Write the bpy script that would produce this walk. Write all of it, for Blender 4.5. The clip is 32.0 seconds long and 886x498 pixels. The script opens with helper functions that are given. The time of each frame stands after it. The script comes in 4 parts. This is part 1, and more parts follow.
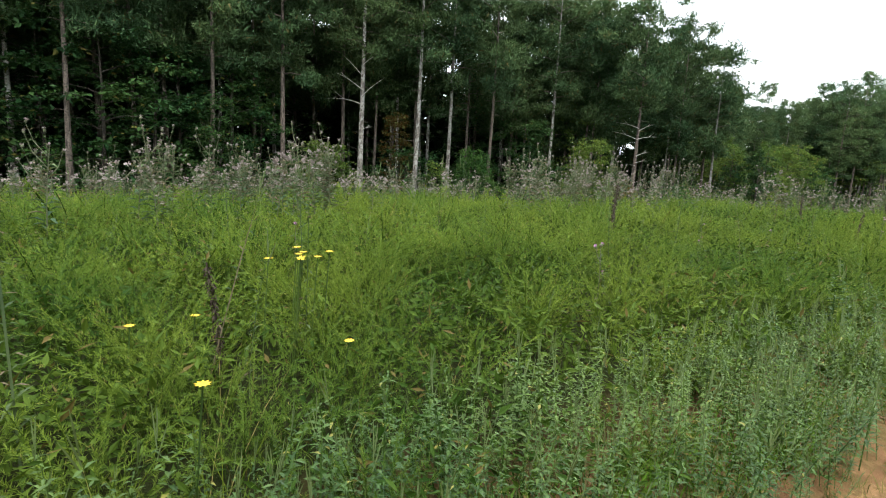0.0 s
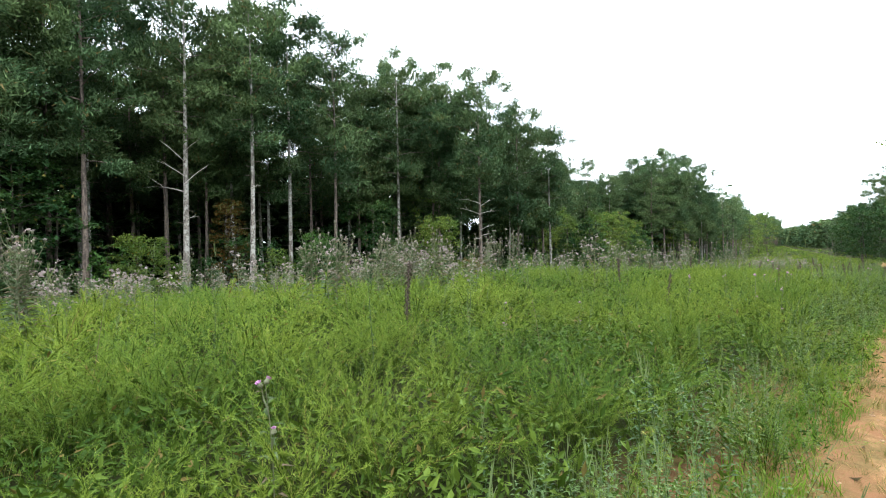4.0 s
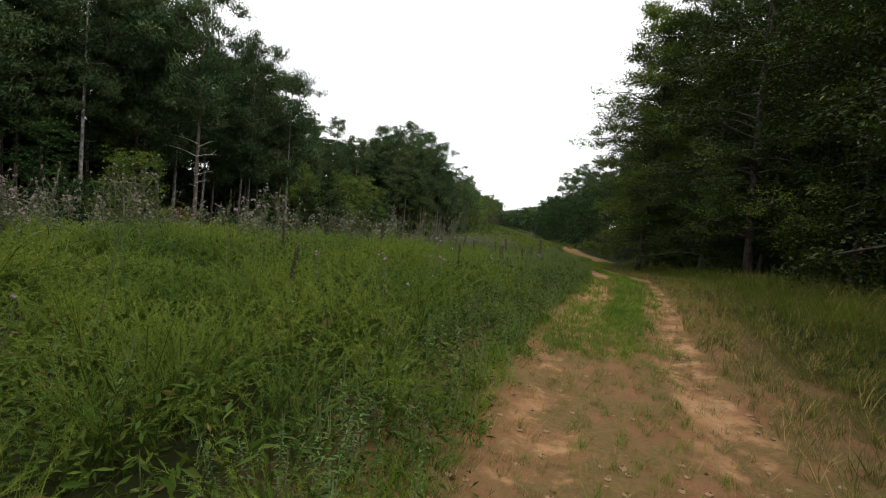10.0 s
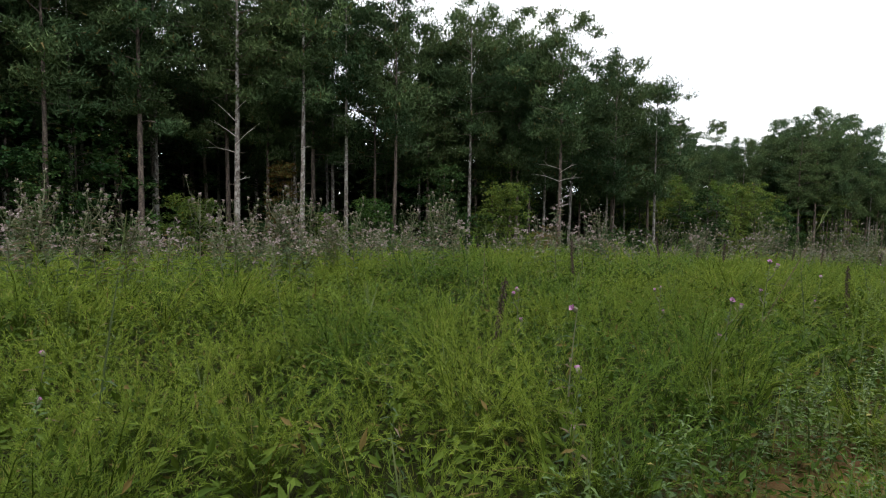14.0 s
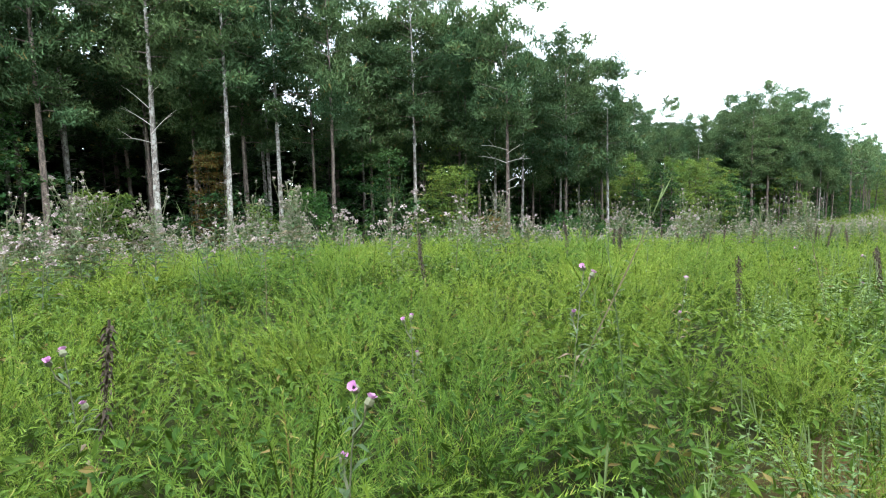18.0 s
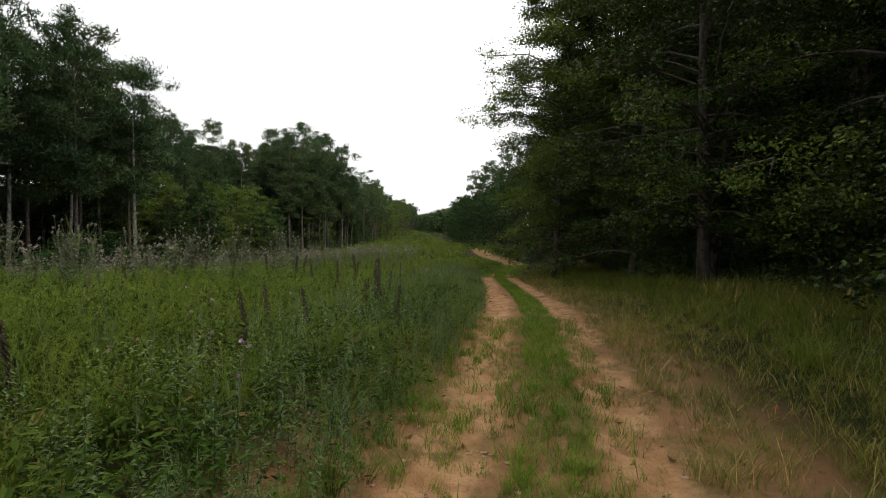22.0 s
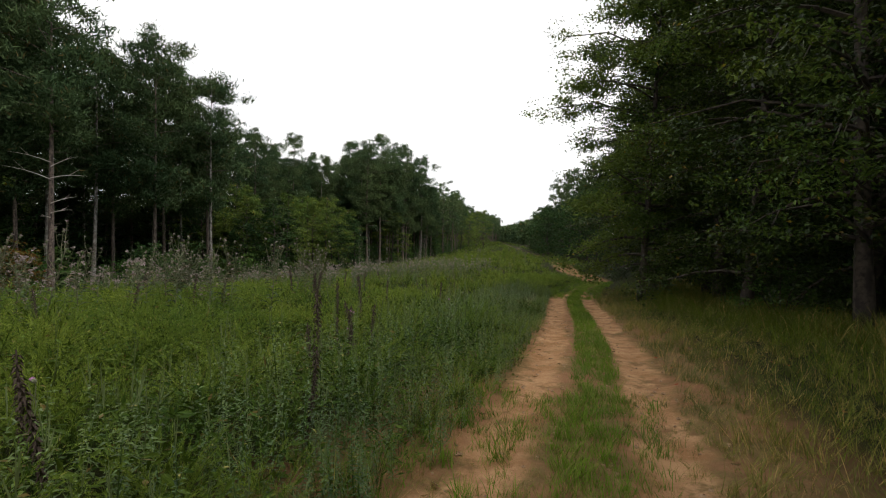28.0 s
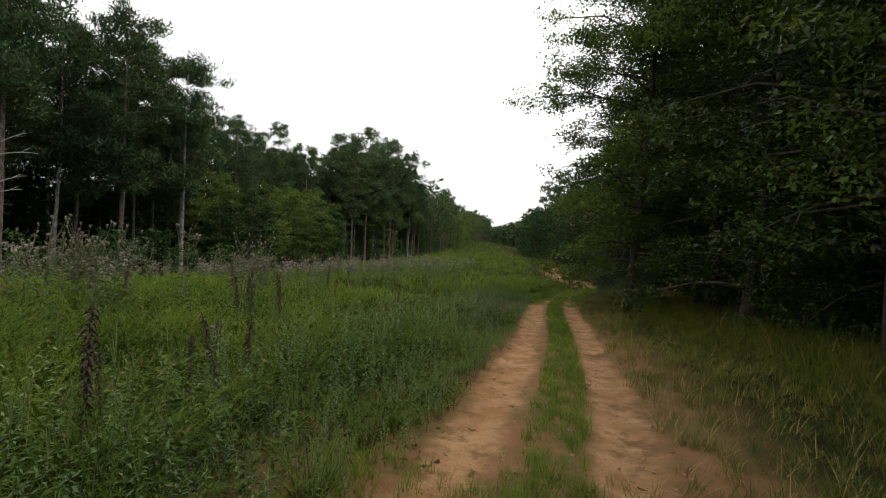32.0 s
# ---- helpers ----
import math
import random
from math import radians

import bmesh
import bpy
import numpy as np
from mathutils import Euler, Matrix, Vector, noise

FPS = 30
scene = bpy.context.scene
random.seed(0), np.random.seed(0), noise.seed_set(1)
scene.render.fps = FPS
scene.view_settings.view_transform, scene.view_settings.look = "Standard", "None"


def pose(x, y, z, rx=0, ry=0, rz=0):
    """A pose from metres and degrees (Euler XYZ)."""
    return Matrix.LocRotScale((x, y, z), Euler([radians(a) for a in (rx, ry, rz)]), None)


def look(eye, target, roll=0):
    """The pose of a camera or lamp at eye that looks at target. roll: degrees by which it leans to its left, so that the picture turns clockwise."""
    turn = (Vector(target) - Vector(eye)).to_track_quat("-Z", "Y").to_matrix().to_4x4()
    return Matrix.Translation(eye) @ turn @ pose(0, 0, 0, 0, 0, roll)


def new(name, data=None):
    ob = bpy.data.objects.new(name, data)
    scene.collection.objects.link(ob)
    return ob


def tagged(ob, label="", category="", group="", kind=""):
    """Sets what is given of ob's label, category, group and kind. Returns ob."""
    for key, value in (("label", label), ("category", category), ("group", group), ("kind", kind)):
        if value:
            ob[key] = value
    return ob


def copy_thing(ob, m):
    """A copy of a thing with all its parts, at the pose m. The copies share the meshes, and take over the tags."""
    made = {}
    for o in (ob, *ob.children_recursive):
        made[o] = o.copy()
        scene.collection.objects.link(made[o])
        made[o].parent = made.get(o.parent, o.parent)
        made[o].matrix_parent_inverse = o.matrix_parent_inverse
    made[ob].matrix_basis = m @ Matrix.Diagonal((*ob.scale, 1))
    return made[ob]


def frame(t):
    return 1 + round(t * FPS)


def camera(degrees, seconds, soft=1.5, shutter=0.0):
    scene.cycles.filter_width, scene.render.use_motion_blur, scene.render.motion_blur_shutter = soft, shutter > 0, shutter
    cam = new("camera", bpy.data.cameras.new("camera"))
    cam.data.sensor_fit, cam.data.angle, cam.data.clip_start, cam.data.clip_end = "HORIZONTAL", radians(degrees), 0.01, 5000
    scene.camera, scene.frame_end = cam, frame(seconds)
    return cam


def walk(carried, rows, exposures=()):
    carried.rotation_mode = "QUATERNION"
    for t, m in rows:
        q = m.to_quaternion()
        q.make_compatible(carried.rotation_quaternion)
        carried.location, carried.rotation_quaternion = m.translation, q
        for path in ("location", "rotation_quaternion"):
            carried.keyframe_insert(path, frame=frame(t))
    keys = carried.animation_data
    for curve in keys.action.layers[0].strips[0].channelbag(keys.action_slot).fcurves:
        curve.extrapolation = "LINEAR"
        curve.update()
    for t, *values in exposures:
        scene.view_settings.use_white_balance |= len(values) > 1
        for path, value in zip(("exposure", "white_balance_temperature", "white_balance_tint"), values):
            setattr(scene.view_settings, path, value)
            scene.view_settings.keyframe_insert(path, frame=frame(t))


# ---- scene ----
cam = camera(81.0, 32.0, soft=1.1)
PATH = [
    (0.0, (-0.410, 1.370, 1.617), (-1.850, 2.718, 1.284), 2.86),
    (0.5, (-0.385, 1.734, 1.619), (-2.038, 2.818, 1.315), 0.10),
    (1.0, (-0.386, 2.146, 1.621), (-2.100, 3.138, 1.343), -0.74),
    (1.5, (-0.416, 2.522, 1.623), (-2.154, 3.482, 1.376), -1.22),
    (2.0, (-0.475, 2.807, 1.623), (-2.214, 3.769, 1.404), -1.92),
    (2.5, (-0.548, 3.058, 1.619), (-2.261, 4.078, 1.450), -2.37),
    (3.0, (-0.621, 3.357, 1.618), (-2.222, 4.549, 1.491), -2.39),
    (3.5, (-0.660, 3.678, 1.621), (-2.018, 5.145, 1.553), -2.02),
    (4.0, (-0.630, 3.995, 1.625), (-1.705, 5.682, 1.608), -1.15),
    (4.5, (-0.562, 4.348, 1.628), (-1.370, 6.178, 1.640), 0.82),
    (6.5, (-0.345, 6.013, 1.668), (-0.458, 8.009, 1.656), 3.87),
    (7.0, (-0.241, 6.225, 1.640), (-0.143, 8.219, 1.534), 5.28),
    (7.5, (-0.122, 6.505, 1.624), (0.059, 8.492, 1.489), 5.49),
    (8.0, (-0.029, 6.833, 1.647), (0.173, 8.819, 1.527), 5.21),
    (8.5, (0.042, 7.181, 1.639), (0.194, 9.172, 1.525), 4.79),
    (9.0, (0.173, 7.570, 1.625), (0.211, 9.566, 1.499), 4.76),
    (9.5, (0.238, 7.974, 1.599), (0.143, 9.967, 1.457), 4.91),
    (10.0, (0.312, 8.350, 1.581), (0.118, 10.336, 1.446), 5.02),
    (10.5, (0.394, 8.751, 1.576), (0.023, 10.712, 1.449), 5.08),
    (11.0, (0.351, 9.118, 1.601), (-0.318, 10.997, 1.457), 4.90),
    (11.5, (0.243, 9.492, 1.616), (-0.769, 11.209, 1.455), 4.37),
    (12.0, (0.365, 9.857, 1.615), (-0.970, 11.336, 1.438), 3.90),
    (12.5, (0.463, 10.221, 1.635), (-0.920, 11.655, 1.463), 3.70),
    (13.0, (0.522, 10.646, 1.610), (-0.853, 12.090, 1.455), 3.20),
    (13.5, (0.754, 11.001, 1.616), (-0.635, 12.432, 1.476), 2.23),
    (14.0, (0.839, 11.358, 1.585), (-0.601, 12.739, 1.452), 0.63),
    (14.5, (0.803, 11.761, 1.565), (-0.698, 13.075, 1.425), -0.53),
    (16.5, (0.521, 13.103, 1.641), (-1.052, 14.326, 1.461), -2.64),
    (17.0, (0.683, 13.520, 1.656), (-0.880, 14.754, 1.471), -2.59),
    (17.5, (0.817, 13.965, 1.612), (-0.656, 15.305, 1.425), -2.11),
    (18.0, (0.983, 14.489, 1.601), (-0.376, 15.944, 1.413), -1.49),
    (18.5, (1.235, 14.715, 1.593), (-0.026, 16.257, 1.409), -1.09),
    (19.0, (1.484, 14.911, 1.616), (0.352, 16.552, 1.452), -0.17),
    (19.5, (1.608, 15.381, 1.610), (0.617, 17.112, 1.475), 1.07),
    (20.0, (1.799, 15.684, 1.635), (0.990, 17.510, 1.537), 2.23),
    (20.5, (2.051, 15.937, 1.681), (1.486, 17.854, 1.616), 3.57),
    (21.0, (2.218, 16.290, 1.657), (2.001, 18.278, 1.627), 4.22),
    (21.5, (2.324, 16.612, 1.670), (2.393, 18.610, 1.633), 2.46),
    (22.0, (2.483, 16.957, 1.645), (2.596, 18.952, 1.547), 1.23),
    (22.5, (2.518, 17.216, 1.628), (2.629, 19.211, 1.546), 0.82),
    (23.0, (2.504, 17.536, 1.629), (2.614, 19.532, 1.555), 0.30),
    (23.5, (2.640, 17.862, 1.604), (2.699, 19.860, 1.534), -0.20),
    (24.0, (2.816, 18.178, 1.618), (2.811, 20.177, 1.554), -0.39),
    (24.5, (2.930, 18.543, 1.577), (2.855, 20.541, 1.514), -0.07),
    (25.0, (2.947, 18.902, 1.606), (2.789, 20.895, 1.539), 0.42),
    (25.5, (3.031, 19.270, 1.619), (2.816, 21.257, 1.537), 0.25),
    (26.0, (3.118, 19.597, 1.599), (2.931, 21.587, 1.519), 0.29),
    (26.5, (3.255, 19.933, 1.600), (3.091, 21.925, 1.526), 0.25),
    (28.5, (3.932, 21.099, 1.680), (3.701, 23.084, 1.620), 1.51),
    (29.0, (4.096, 21.435, 1.664), (3.856, 23.420, 1.604), 1.47),
    (29.5, (4.227, 21.812, 1.621), (4.018, 23.801, 1.565), 1.08),
    (30.0, (4.257, 22.235, 1.601), (4.033, 24.221, 1.542), 1.01),
    (30.5, (4.317, 22.516, 1.569), (4.044, 24.496, 1.496), 1.00),
    (31.0, (4.391, 22.732, 1.592), (4.099, 24.709, 1.516), 1.60),
    (31.5, (4.383, 22.925, 1.600), (4.135, 24.908, 1.531), 2.72),
    (32.0, (4.359, 23.040, 1.605), (4.184, 25.031, 1.541), 3.51),
]
EXPOSURES = [(0.0, 1.0, 6250, 2), (0.6, 1.6, 5750, 6), (1.5, 2.3, 5600, 9), (3.3, 2.2, 5650, 8), (4.0, 1.35, 6050, 4), (4.5, 0.6, 6450, 6), (6.5, -0.82, 6600, 9), (7.0, -0.72, 6600, 9), (7.5, -0.46, 6700, 10), (9.0, -0.22, 6700, 10), (11.0, -0.15, 6600, 10), (12.0, -0.2, 6550, 11), (13.0, 0.16, 6450, 11), (14.5, 0.35, 6400, 9), (15.5, 1.05, 6200, 5), (16.5, 1.85, 5850, 3), (18.0, 1.78, 5850, 3), (19.0, 0.9, 6000, 2), (20.0, 0.12, 6400, 3), (21.0, -0.5, 6600, 6), (22.0, -0.3, 6750, 10), (32.0, -0.25, 6750, 11)]
walk(cam, [(t, look(eye, target, roll)) for t, eye, target, roll in PATH], EXPOSURES)

# ---------------------------------------------------------------- world and light
world = bpy.data.worlds.new("overcast_sky")
scene.world = world
world.use_nodes = True
wn, wl = world.node_tree.nodes, world.node_tree.links
wn.clear()
w_out = wn.new("ShaderNodeOutputWorld")
w_bg = wn.new("ShaderNodeBackground")
w_sky = wn.new("ShaderNodeTexSky")
w_sky.sky_type = "NISHITA"
w_sky.sun_disc = False
w_sky.sun_elevation = radians(52)
w_sky.sun_rotation = radians(117)
w_co = wn.new("ShaderNodeTexCoord")
w_map = wn.new("ShaderNodeMapping")
w_map.inputs["Scale"].default_value = (1.0, 1.0, 3.5)
w_noise = wn.new("ShaderNodeTexNoise")
w_noise.inputs["Scale"].default_value = 2.2
w_noise.inputs["Detail"].default_value = 5.0
w_ramp = wn.new("ShaderNodeValToRGB")
w_ramp.color_ramp.elements[0].position = 0.30
w_ramp.color_ramp.elements[0].color = (14.8, 15.3, 16.2, 1)
w_ramp.color_ramp.elements[1].position = 0.62
w_ramp.color_ramp.elements[1].color = (23.0, 23.2, 23.6, 1)
w_mix = wn.new("ShaderNodeMix")
w_mix.data_type = "RGBA"
w_mix.inputs["Factor"].default_value = 0.9
wl.new(w_co.outputs["Generated"], w_map.inputs["Vector"])
wl.new(w_map.outputs["Vector"], w_noise.inputs["Vector"])
wl.new(w_noise.outputs["Fac"], w_ramp.inputs["Fac"])
wl.new(w_sky.outputs["Color"], w_mix.inputs["A"])
wl.new(w_ramp.outputs["Color"], w_mix.inputs["B"])
wl.new(w_mix.outputs["Result"], w_bg.inputs["Color"])
w_bg.inputs["Strength"].default_value = 0.085
wl.new(w_bg.outputs["Background"], w_out.inputs["Surface"])

sun = new("sun", bpy.data.lights.new("sun", "SUN"))
sun.data.energy = 1.9
sun.data.angle = radians(14)
sun.data.color = (1.0, 0.96, 0.9)
sun.matrix_world = look((0, 0, 60), (-24, 12, 0))

# ---------------------------------------------------------------- materials
rng = np.random.default_rng(7)


def mat_base(name):
    m = bpy.data.materials.new(name)
    m.use_nodes = True
    n, l = m.node_tree.nodes, m.node_tree.links
    n.clear()
    return m, n, l


def mixed(n, l, fac, a, b):
    """A colour mix of a and b, either a colour or a socket, by fac."""
    k = n.new("ShaderNodeMix")
    k.data_type = "RGBA"
    for key, v in (("Factor", fac), ("A", a), ("B", b)):
        if isinstance(v, tuple):
            k.inputs[key].default_value = (*v, 1)
        elif isinstance(v, float):
            k.inputs[key].default_value = v
        else:
            l.new(v, k.inputs[key])
    return k.outputs["Result"]


def ramp_of(n, l, sock, lo, hi):
    r = n.new("ShaderNodeMapRange")
    r.interpolation_type = "SMOOTHSTEP"
    r.inputs["From Min"].default_value = lo
    r.inputs["From Max"].default_value = hi
    l.new(sock, r.inputs["Value"])
    return r.outputs["Result"]


def noise_of(n, l, scale, detail=3.0, vec=None, rough=0.55):
    t = n.new("ShaderNodeTexNoise")
    t.inputs["Scale"].default_value = scale
    t.inputs["Detail"].default_value = detail
    t.inputs["Roughness"].default_value = rough
    if vec is None:
        g = n.new("ShaderNodeNewGeometry")
        vec = g.outputs["Position"]
    l.new(vec, t.inputs["Vector"])
    return t.outputs["Fac"]


def leaf_material(name, dark, light, odd=None, odd_share=0.1, trans=0.35, patch=0.35, gloss=0.45, sheen=0.04):
    """Foliage: two greens by leaf and by patch, some odd leaves, light through the leaf."""
    m, n, l = mat_base(name)
    g = n.new("ShaderNodeNewGeometry")
    ob = n.new("ShaderNodeObjectInfo")
    isl = g.outputs["Random Per Island"]
    c = mixed(n, l, isl, dark, light)
    big = ramp_of(n, l, noise_of(n, l, patch, 2.0, g.outputs["Position"]), 0.35, 0.65)
    c2 = mixed(n, l, isl, (dark[0] * 0.5, dark[1] * 0.66, dark[2] * 0.8), (light[0] * 0.48, light[1] * 0.62, light[2] * 0.72))
    c = mixed(n, l, big, c2, c)
    if odd:
        s = n.new("ShaderNodeMath")
        s.operation = "GREATER_THAN"
        s.inputs[1].default_value = 1.0 - odd_share
        l.new(isl, s.inputs[0])
        c = mixed(n, l, s.outputs[0], c, odd)
    hsv = n.new("ShaderNodeHueSaturation")
    r = n.new("ShaderNodeMapRange")
    r.inputs["To Min"].default_value = 0.8
    r.inputs["To Max"].default_value = 1.2
    l.new(ob.outputs["Random"], r.inputs["Value"])
    l.new(r.outputs["Result"], hsv.inputs["Value"])
    l.new(c, hsv.inputs["Color"])
    c = hsv.outputs["Color"]
    p = n.new("ShaderNodeBsdfPrincipled")
    p.inputs["Roughness"].default_value = gloss
    p.inputs["Specular IOR Level"].default_value = sheen
    l.new(c, p.inputs["Base Color"])
    tr = n.new("ShaderNodeBsdfTranslucent")
    warm = mixed(n, l, 0.35, c, tuple(min(1.0, v) for v in (light[0] * 1.2, light[1] * 1.2, light[2] * 0.5)))
    l.new(warm, tr.inputs["Color"])
    mx = n.new("ShaderNodeMixShader")
    mx.inputs["Fac"].default_value = trans
    l.new(p.outputs[0], mx.inputs[1])
    l.new(tr.outputs[0], mx.inputs[2])
    o = n.new("ShaderNodeOutputMaterial")
    l.new(mx.outputs[0], o.inputs["Surface"])
    return m


def bark_material(name, a, b, lichen=None, scale=6.0):
    m, n, l = mat_base(name)
    co = n.new("ShaderNodeTexCoord")
    mp = n.new("ShaderNodeMapping")
    mp.inputs["Scale"].default_value = (1.0, 1.0, 0.22)
    l.new(co.outputs["Object"], mp.inputs["Vector"])
    v = n.new("ShaderNodeTexVoronoi")
    v.inputs["Scale"].default_value = scale
    l.new(mp.outputs["Vector"], v.inputs["Vector"])
    crack = ramp_of(n, l, v.outputs["Distance"], 0.25, 0.6)
    fine = noise_of(n, l, 9.0, 5.0, co.outputs["Object"])
    c = mixed(n, l, crack, b, a)
    c = mixed(n, l, ramp_of(n, l, fine, 0.35, 0.75), c, tuple(v * 0.6 for v in b))
    if lichen:
        sp = ramp_of(n, l, noise_of(n, l, 2.4, 4.0, co.outputs["Object"], 0.7), 0.48, 0.58)
        c = mixed(n, l, sp, c, lichen)
    p = n.new("ShaderNodeBsdfPrincipled")
    p.inputs["Roughness"].default_value = 0.9
    l.new(c, p.inputs["Base Color"])
    bp = n.new("ShaderNodeBump")
    bp.inputs["Strength"].default_value = 0.7
    bp.inputs["Distance"].default_value = 0.03
    l.new(v.outputs["Distance"], bp.inputs["Height"])
    l.new(bp.outputs["Normal"], p.inputs["Normal"])
    o = n.new("ShaderNodeOutputMaterial")
    l.new(p.outputs[0], o.inputs["Surface"])
    return m


def ground_material():
    """Red clay with two wheel tracks by the distance across the trail, thatch beside it, then soil darkened for shade
    under the growth.
    """
    m, n, l = mat_base("clay_and_thatch")
    at = n.new("ShaderNodeAttribute")
    at.attribute_name = "across"
    lat = at.outputs["Fac"]
    wob = noise_of(n, l, 0.9, 4.0)
    w2 = n.new("ShaderNodeMath")
    w2.operation = "MULTIPLY_ADD"
    w2.inputs[1].default_value = 0.55
    l.new(wob, w2.inputs[0])
    l.new(lat, w2.inputs[2])
    ab = n.new("ShaderNodeMath")
    ab.operation = "SUBTRACT"
    l.new(w2.outputs[0], ab.inputs[0])
    ab.inputs[1].default_value = 0.275
    a1 = n.new("ShaderNodeMath")
    a1.operation = "ABSOLUTE"
    l.new(ab.outputs[0], a1.inputs[0])
    d = n.new("ShaderNodeMath")
    d.operation = "SUBTRACT"
    d.inputs[1].default_value = 0.70
    l.new(a1.outputs[0], d.inputs[0])
    d1 = n.new("ShaderNodeMath")
    d1.operation = "ABSOLUTE"
    l.new(d.outputs[0], d1.inputs[0])
    rag = n.new("ShaderNodeMath")
    rag.operation = "MULTIPLY_ADD"
    rag.inputs[1].default_value = 0.5
    rag.inputs[2].default_value = -0.25
    l.new(noise_of(n, l, 3.2, 6.0, None, 0.7), rag.inputs[0])
    dd = n.new("ShaderNodeMath")
    dd.operation = "ADD"
    l.new(d1.outputs[0], dd.inputs[0])
    l.new(rag.outputs[0], dd.inputs[1])
    worn = ramp_of(n, l, dd.outputs[0], 0.42, 0.16)
    th = n.new("ShaderNodeAttribute")
    th.attribute_name = "overgrown"
    gn = n.new("ShaderNodeMath")
    gn.operation = "SUBTRACT"
    l.new(noise_of(n, l, 1.1, 5.0, None, 0.72), gn.inputs[0])
    l.new(th.outputs["Fac"], gn.inputs[1])
    gap = ramp_of(n, l, gn.outputs[0], 0.36, 0.48)
    wk = n.new("ShaderNodeMath")
    wk.operation = "MULTIPLY"
    l.new(worn, wk.inputs[0])
    l.new(gap, wk.inputs[1])
    worn = wk.outputs[0]
    clay = mixed(n, l, ramp_of(n, l, noise_of(n, l, 2.0, 6.0, None, 0.65), 0.3, 0.7), (0.28, 0.146, 0.066), (0.47, 0.280, 0.145))
    clay = mixed(n, l, ramp_of(n, l, noise_of(n, l, 28.0, 5.0, None, 0.7), 0.52, 0.75), clay, (0.22, 0.10, 0.05))
    clay = mixed(n, l, ramp_of(n, l, noise_of(n, l, 75.0, 3.0, None, 0.6), 0.62, 0.72), clay, (0.52, 0.33, 0.20))
    thatch = mixed(n, l, noise_of(n, l, 22.0, 5.0, None, 0.7), (0.080, 0.052, 0.022), (0.25, 0.175, 0.075))
    thatch = mixed(n, l, ramp_of(n, l, noise_of(n, l, 1.3, 5.0, None, 0.7), 0.42, 0.62), thatch, (0.24, 0.125, 0.065))
    # Soil off the trail goes near black: shade under plants, painted in.
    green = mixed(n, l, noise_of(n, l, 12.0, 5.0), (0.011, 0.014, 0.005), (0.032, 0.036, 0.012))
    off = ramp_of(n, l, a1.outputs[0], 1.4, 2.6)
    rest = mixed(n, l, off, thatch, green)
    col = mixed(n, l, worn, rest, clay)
    p = n.new("ShaderNodeBsdfPrincipled")
    p.inputs["Roughness"].default_value = 0.95
    p.inputs["Specular IOR Level"].default_value = 0.03
    l.new(col, p.inputs["Base Color"])
    bp = n.new("ShaderNodeBump")
    bp.inputs["Strength"].default_value = 0.8
    bp.inputs["Distance"].default_value = 0.05
    l.new(noise_of(n, l, 14.0, 8.0, None, 0.7), bp.inputs["Height"])
    l.new(bp.outputs["Normal"], p.inputs["Normal"])
    o = n.new("ShaderNodeOutputMaterial")
    l.new(p.outputs[0], o.inputs["Surface"])
    return m


def plain_material(name, a, b, scale=20.0, rough=0.8):
    m, n, l = mat_base(name)
    c = mixed(n, l, noise_of(n, l, scale, 4.0), a, b)
    p = n.new("ShaderNodeBsdfPrincipled")
    p.inputs["Roughness"].default_value = rough
    l.new(c, p.inputs["Base Color"])
    o = n.new("ShaderNodeOutputMaterial")
    l.new(p.outputs[0], o.inputs["Surface"])
    return m


M_GROUND = ground_material()
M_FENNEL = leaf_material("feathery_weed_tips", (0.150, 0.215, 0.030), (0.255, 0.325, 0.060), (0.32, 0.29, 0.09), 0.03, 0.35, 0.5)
# Foot colour: older leaves, darkened further to paint shade between the clumps.
M_FENLOW = leaf_material("feathery_weed_shaded_foot", (0.030, 0.056, 0.007), (0.096, 0.138, 0.020), (0.12, 0.09, 0.03), 0.04, 0.2, 0.5)
M_GRASS = leaf_material("meadow_grass", (0.085, 0.130, 0.012), (0.210, 0.260, 0.032), (0.30, 0.24, 0.09), 0.10, 0.35, 0.4)
M_SHORT = leaf_material("short_grass", (0.085, 0.155, 0.014), (0.190, 0.300, 0.034), (0.25, 0.19, 0.09), 0.10, 0.35, 0.6)
M_DRY = leaf_material("dry_grass", (0.080, 0.105, 0.016), (0.260, 0.225, 0.062), (0.42, 0.28, 0.11), 0.15, 0.25, 0.5)
M_WEED = leaf_material("broadleaf_weed", (0.034, 0.068, 0.012), (0.130, 0.190, 0.042), (0.24, 0.22, 0.05), 0.01, 0.2, 0.6, 0.42, 0.3)
M_SPIKE = plain_material("seed_spike", (0.085, 0.125, 0.035), (0.15, 0.19, 0.065), 60.0)
M_DEADSTEM = plain_material("dead_stem", (0.040, 0.025, 0.018), (0.075, 0.052, 0.038), 30.0)
M_THSTEM = plain_material("thistle_stem", (0.10, 0.11, 0.06), (0.17, 0.17, 0.10), 25.0)
M_THLEAF = leaf_material("thistle_leaf", (0.075, 0.105, 0.045), (0.15, 0.19, 0.095), (0.17, 0.13, 0.09), 0.2, 0.25, 0.6)
M_PINK = plain_material("thistle_flower", (0.42, 0.16, 0.37), (0.56, 0.32, 0.53), 80.0)
M_FLUFF = plain_material("thistle_fluff", (0.22, 0.17, 0.165), (0.36, 0.30, 0.28), 60.0)
M_YELLOW = plain_material("yellow_petal", (0.75, 0.45, 0.02), (0.80, 0.58, 0.05), 60.0)
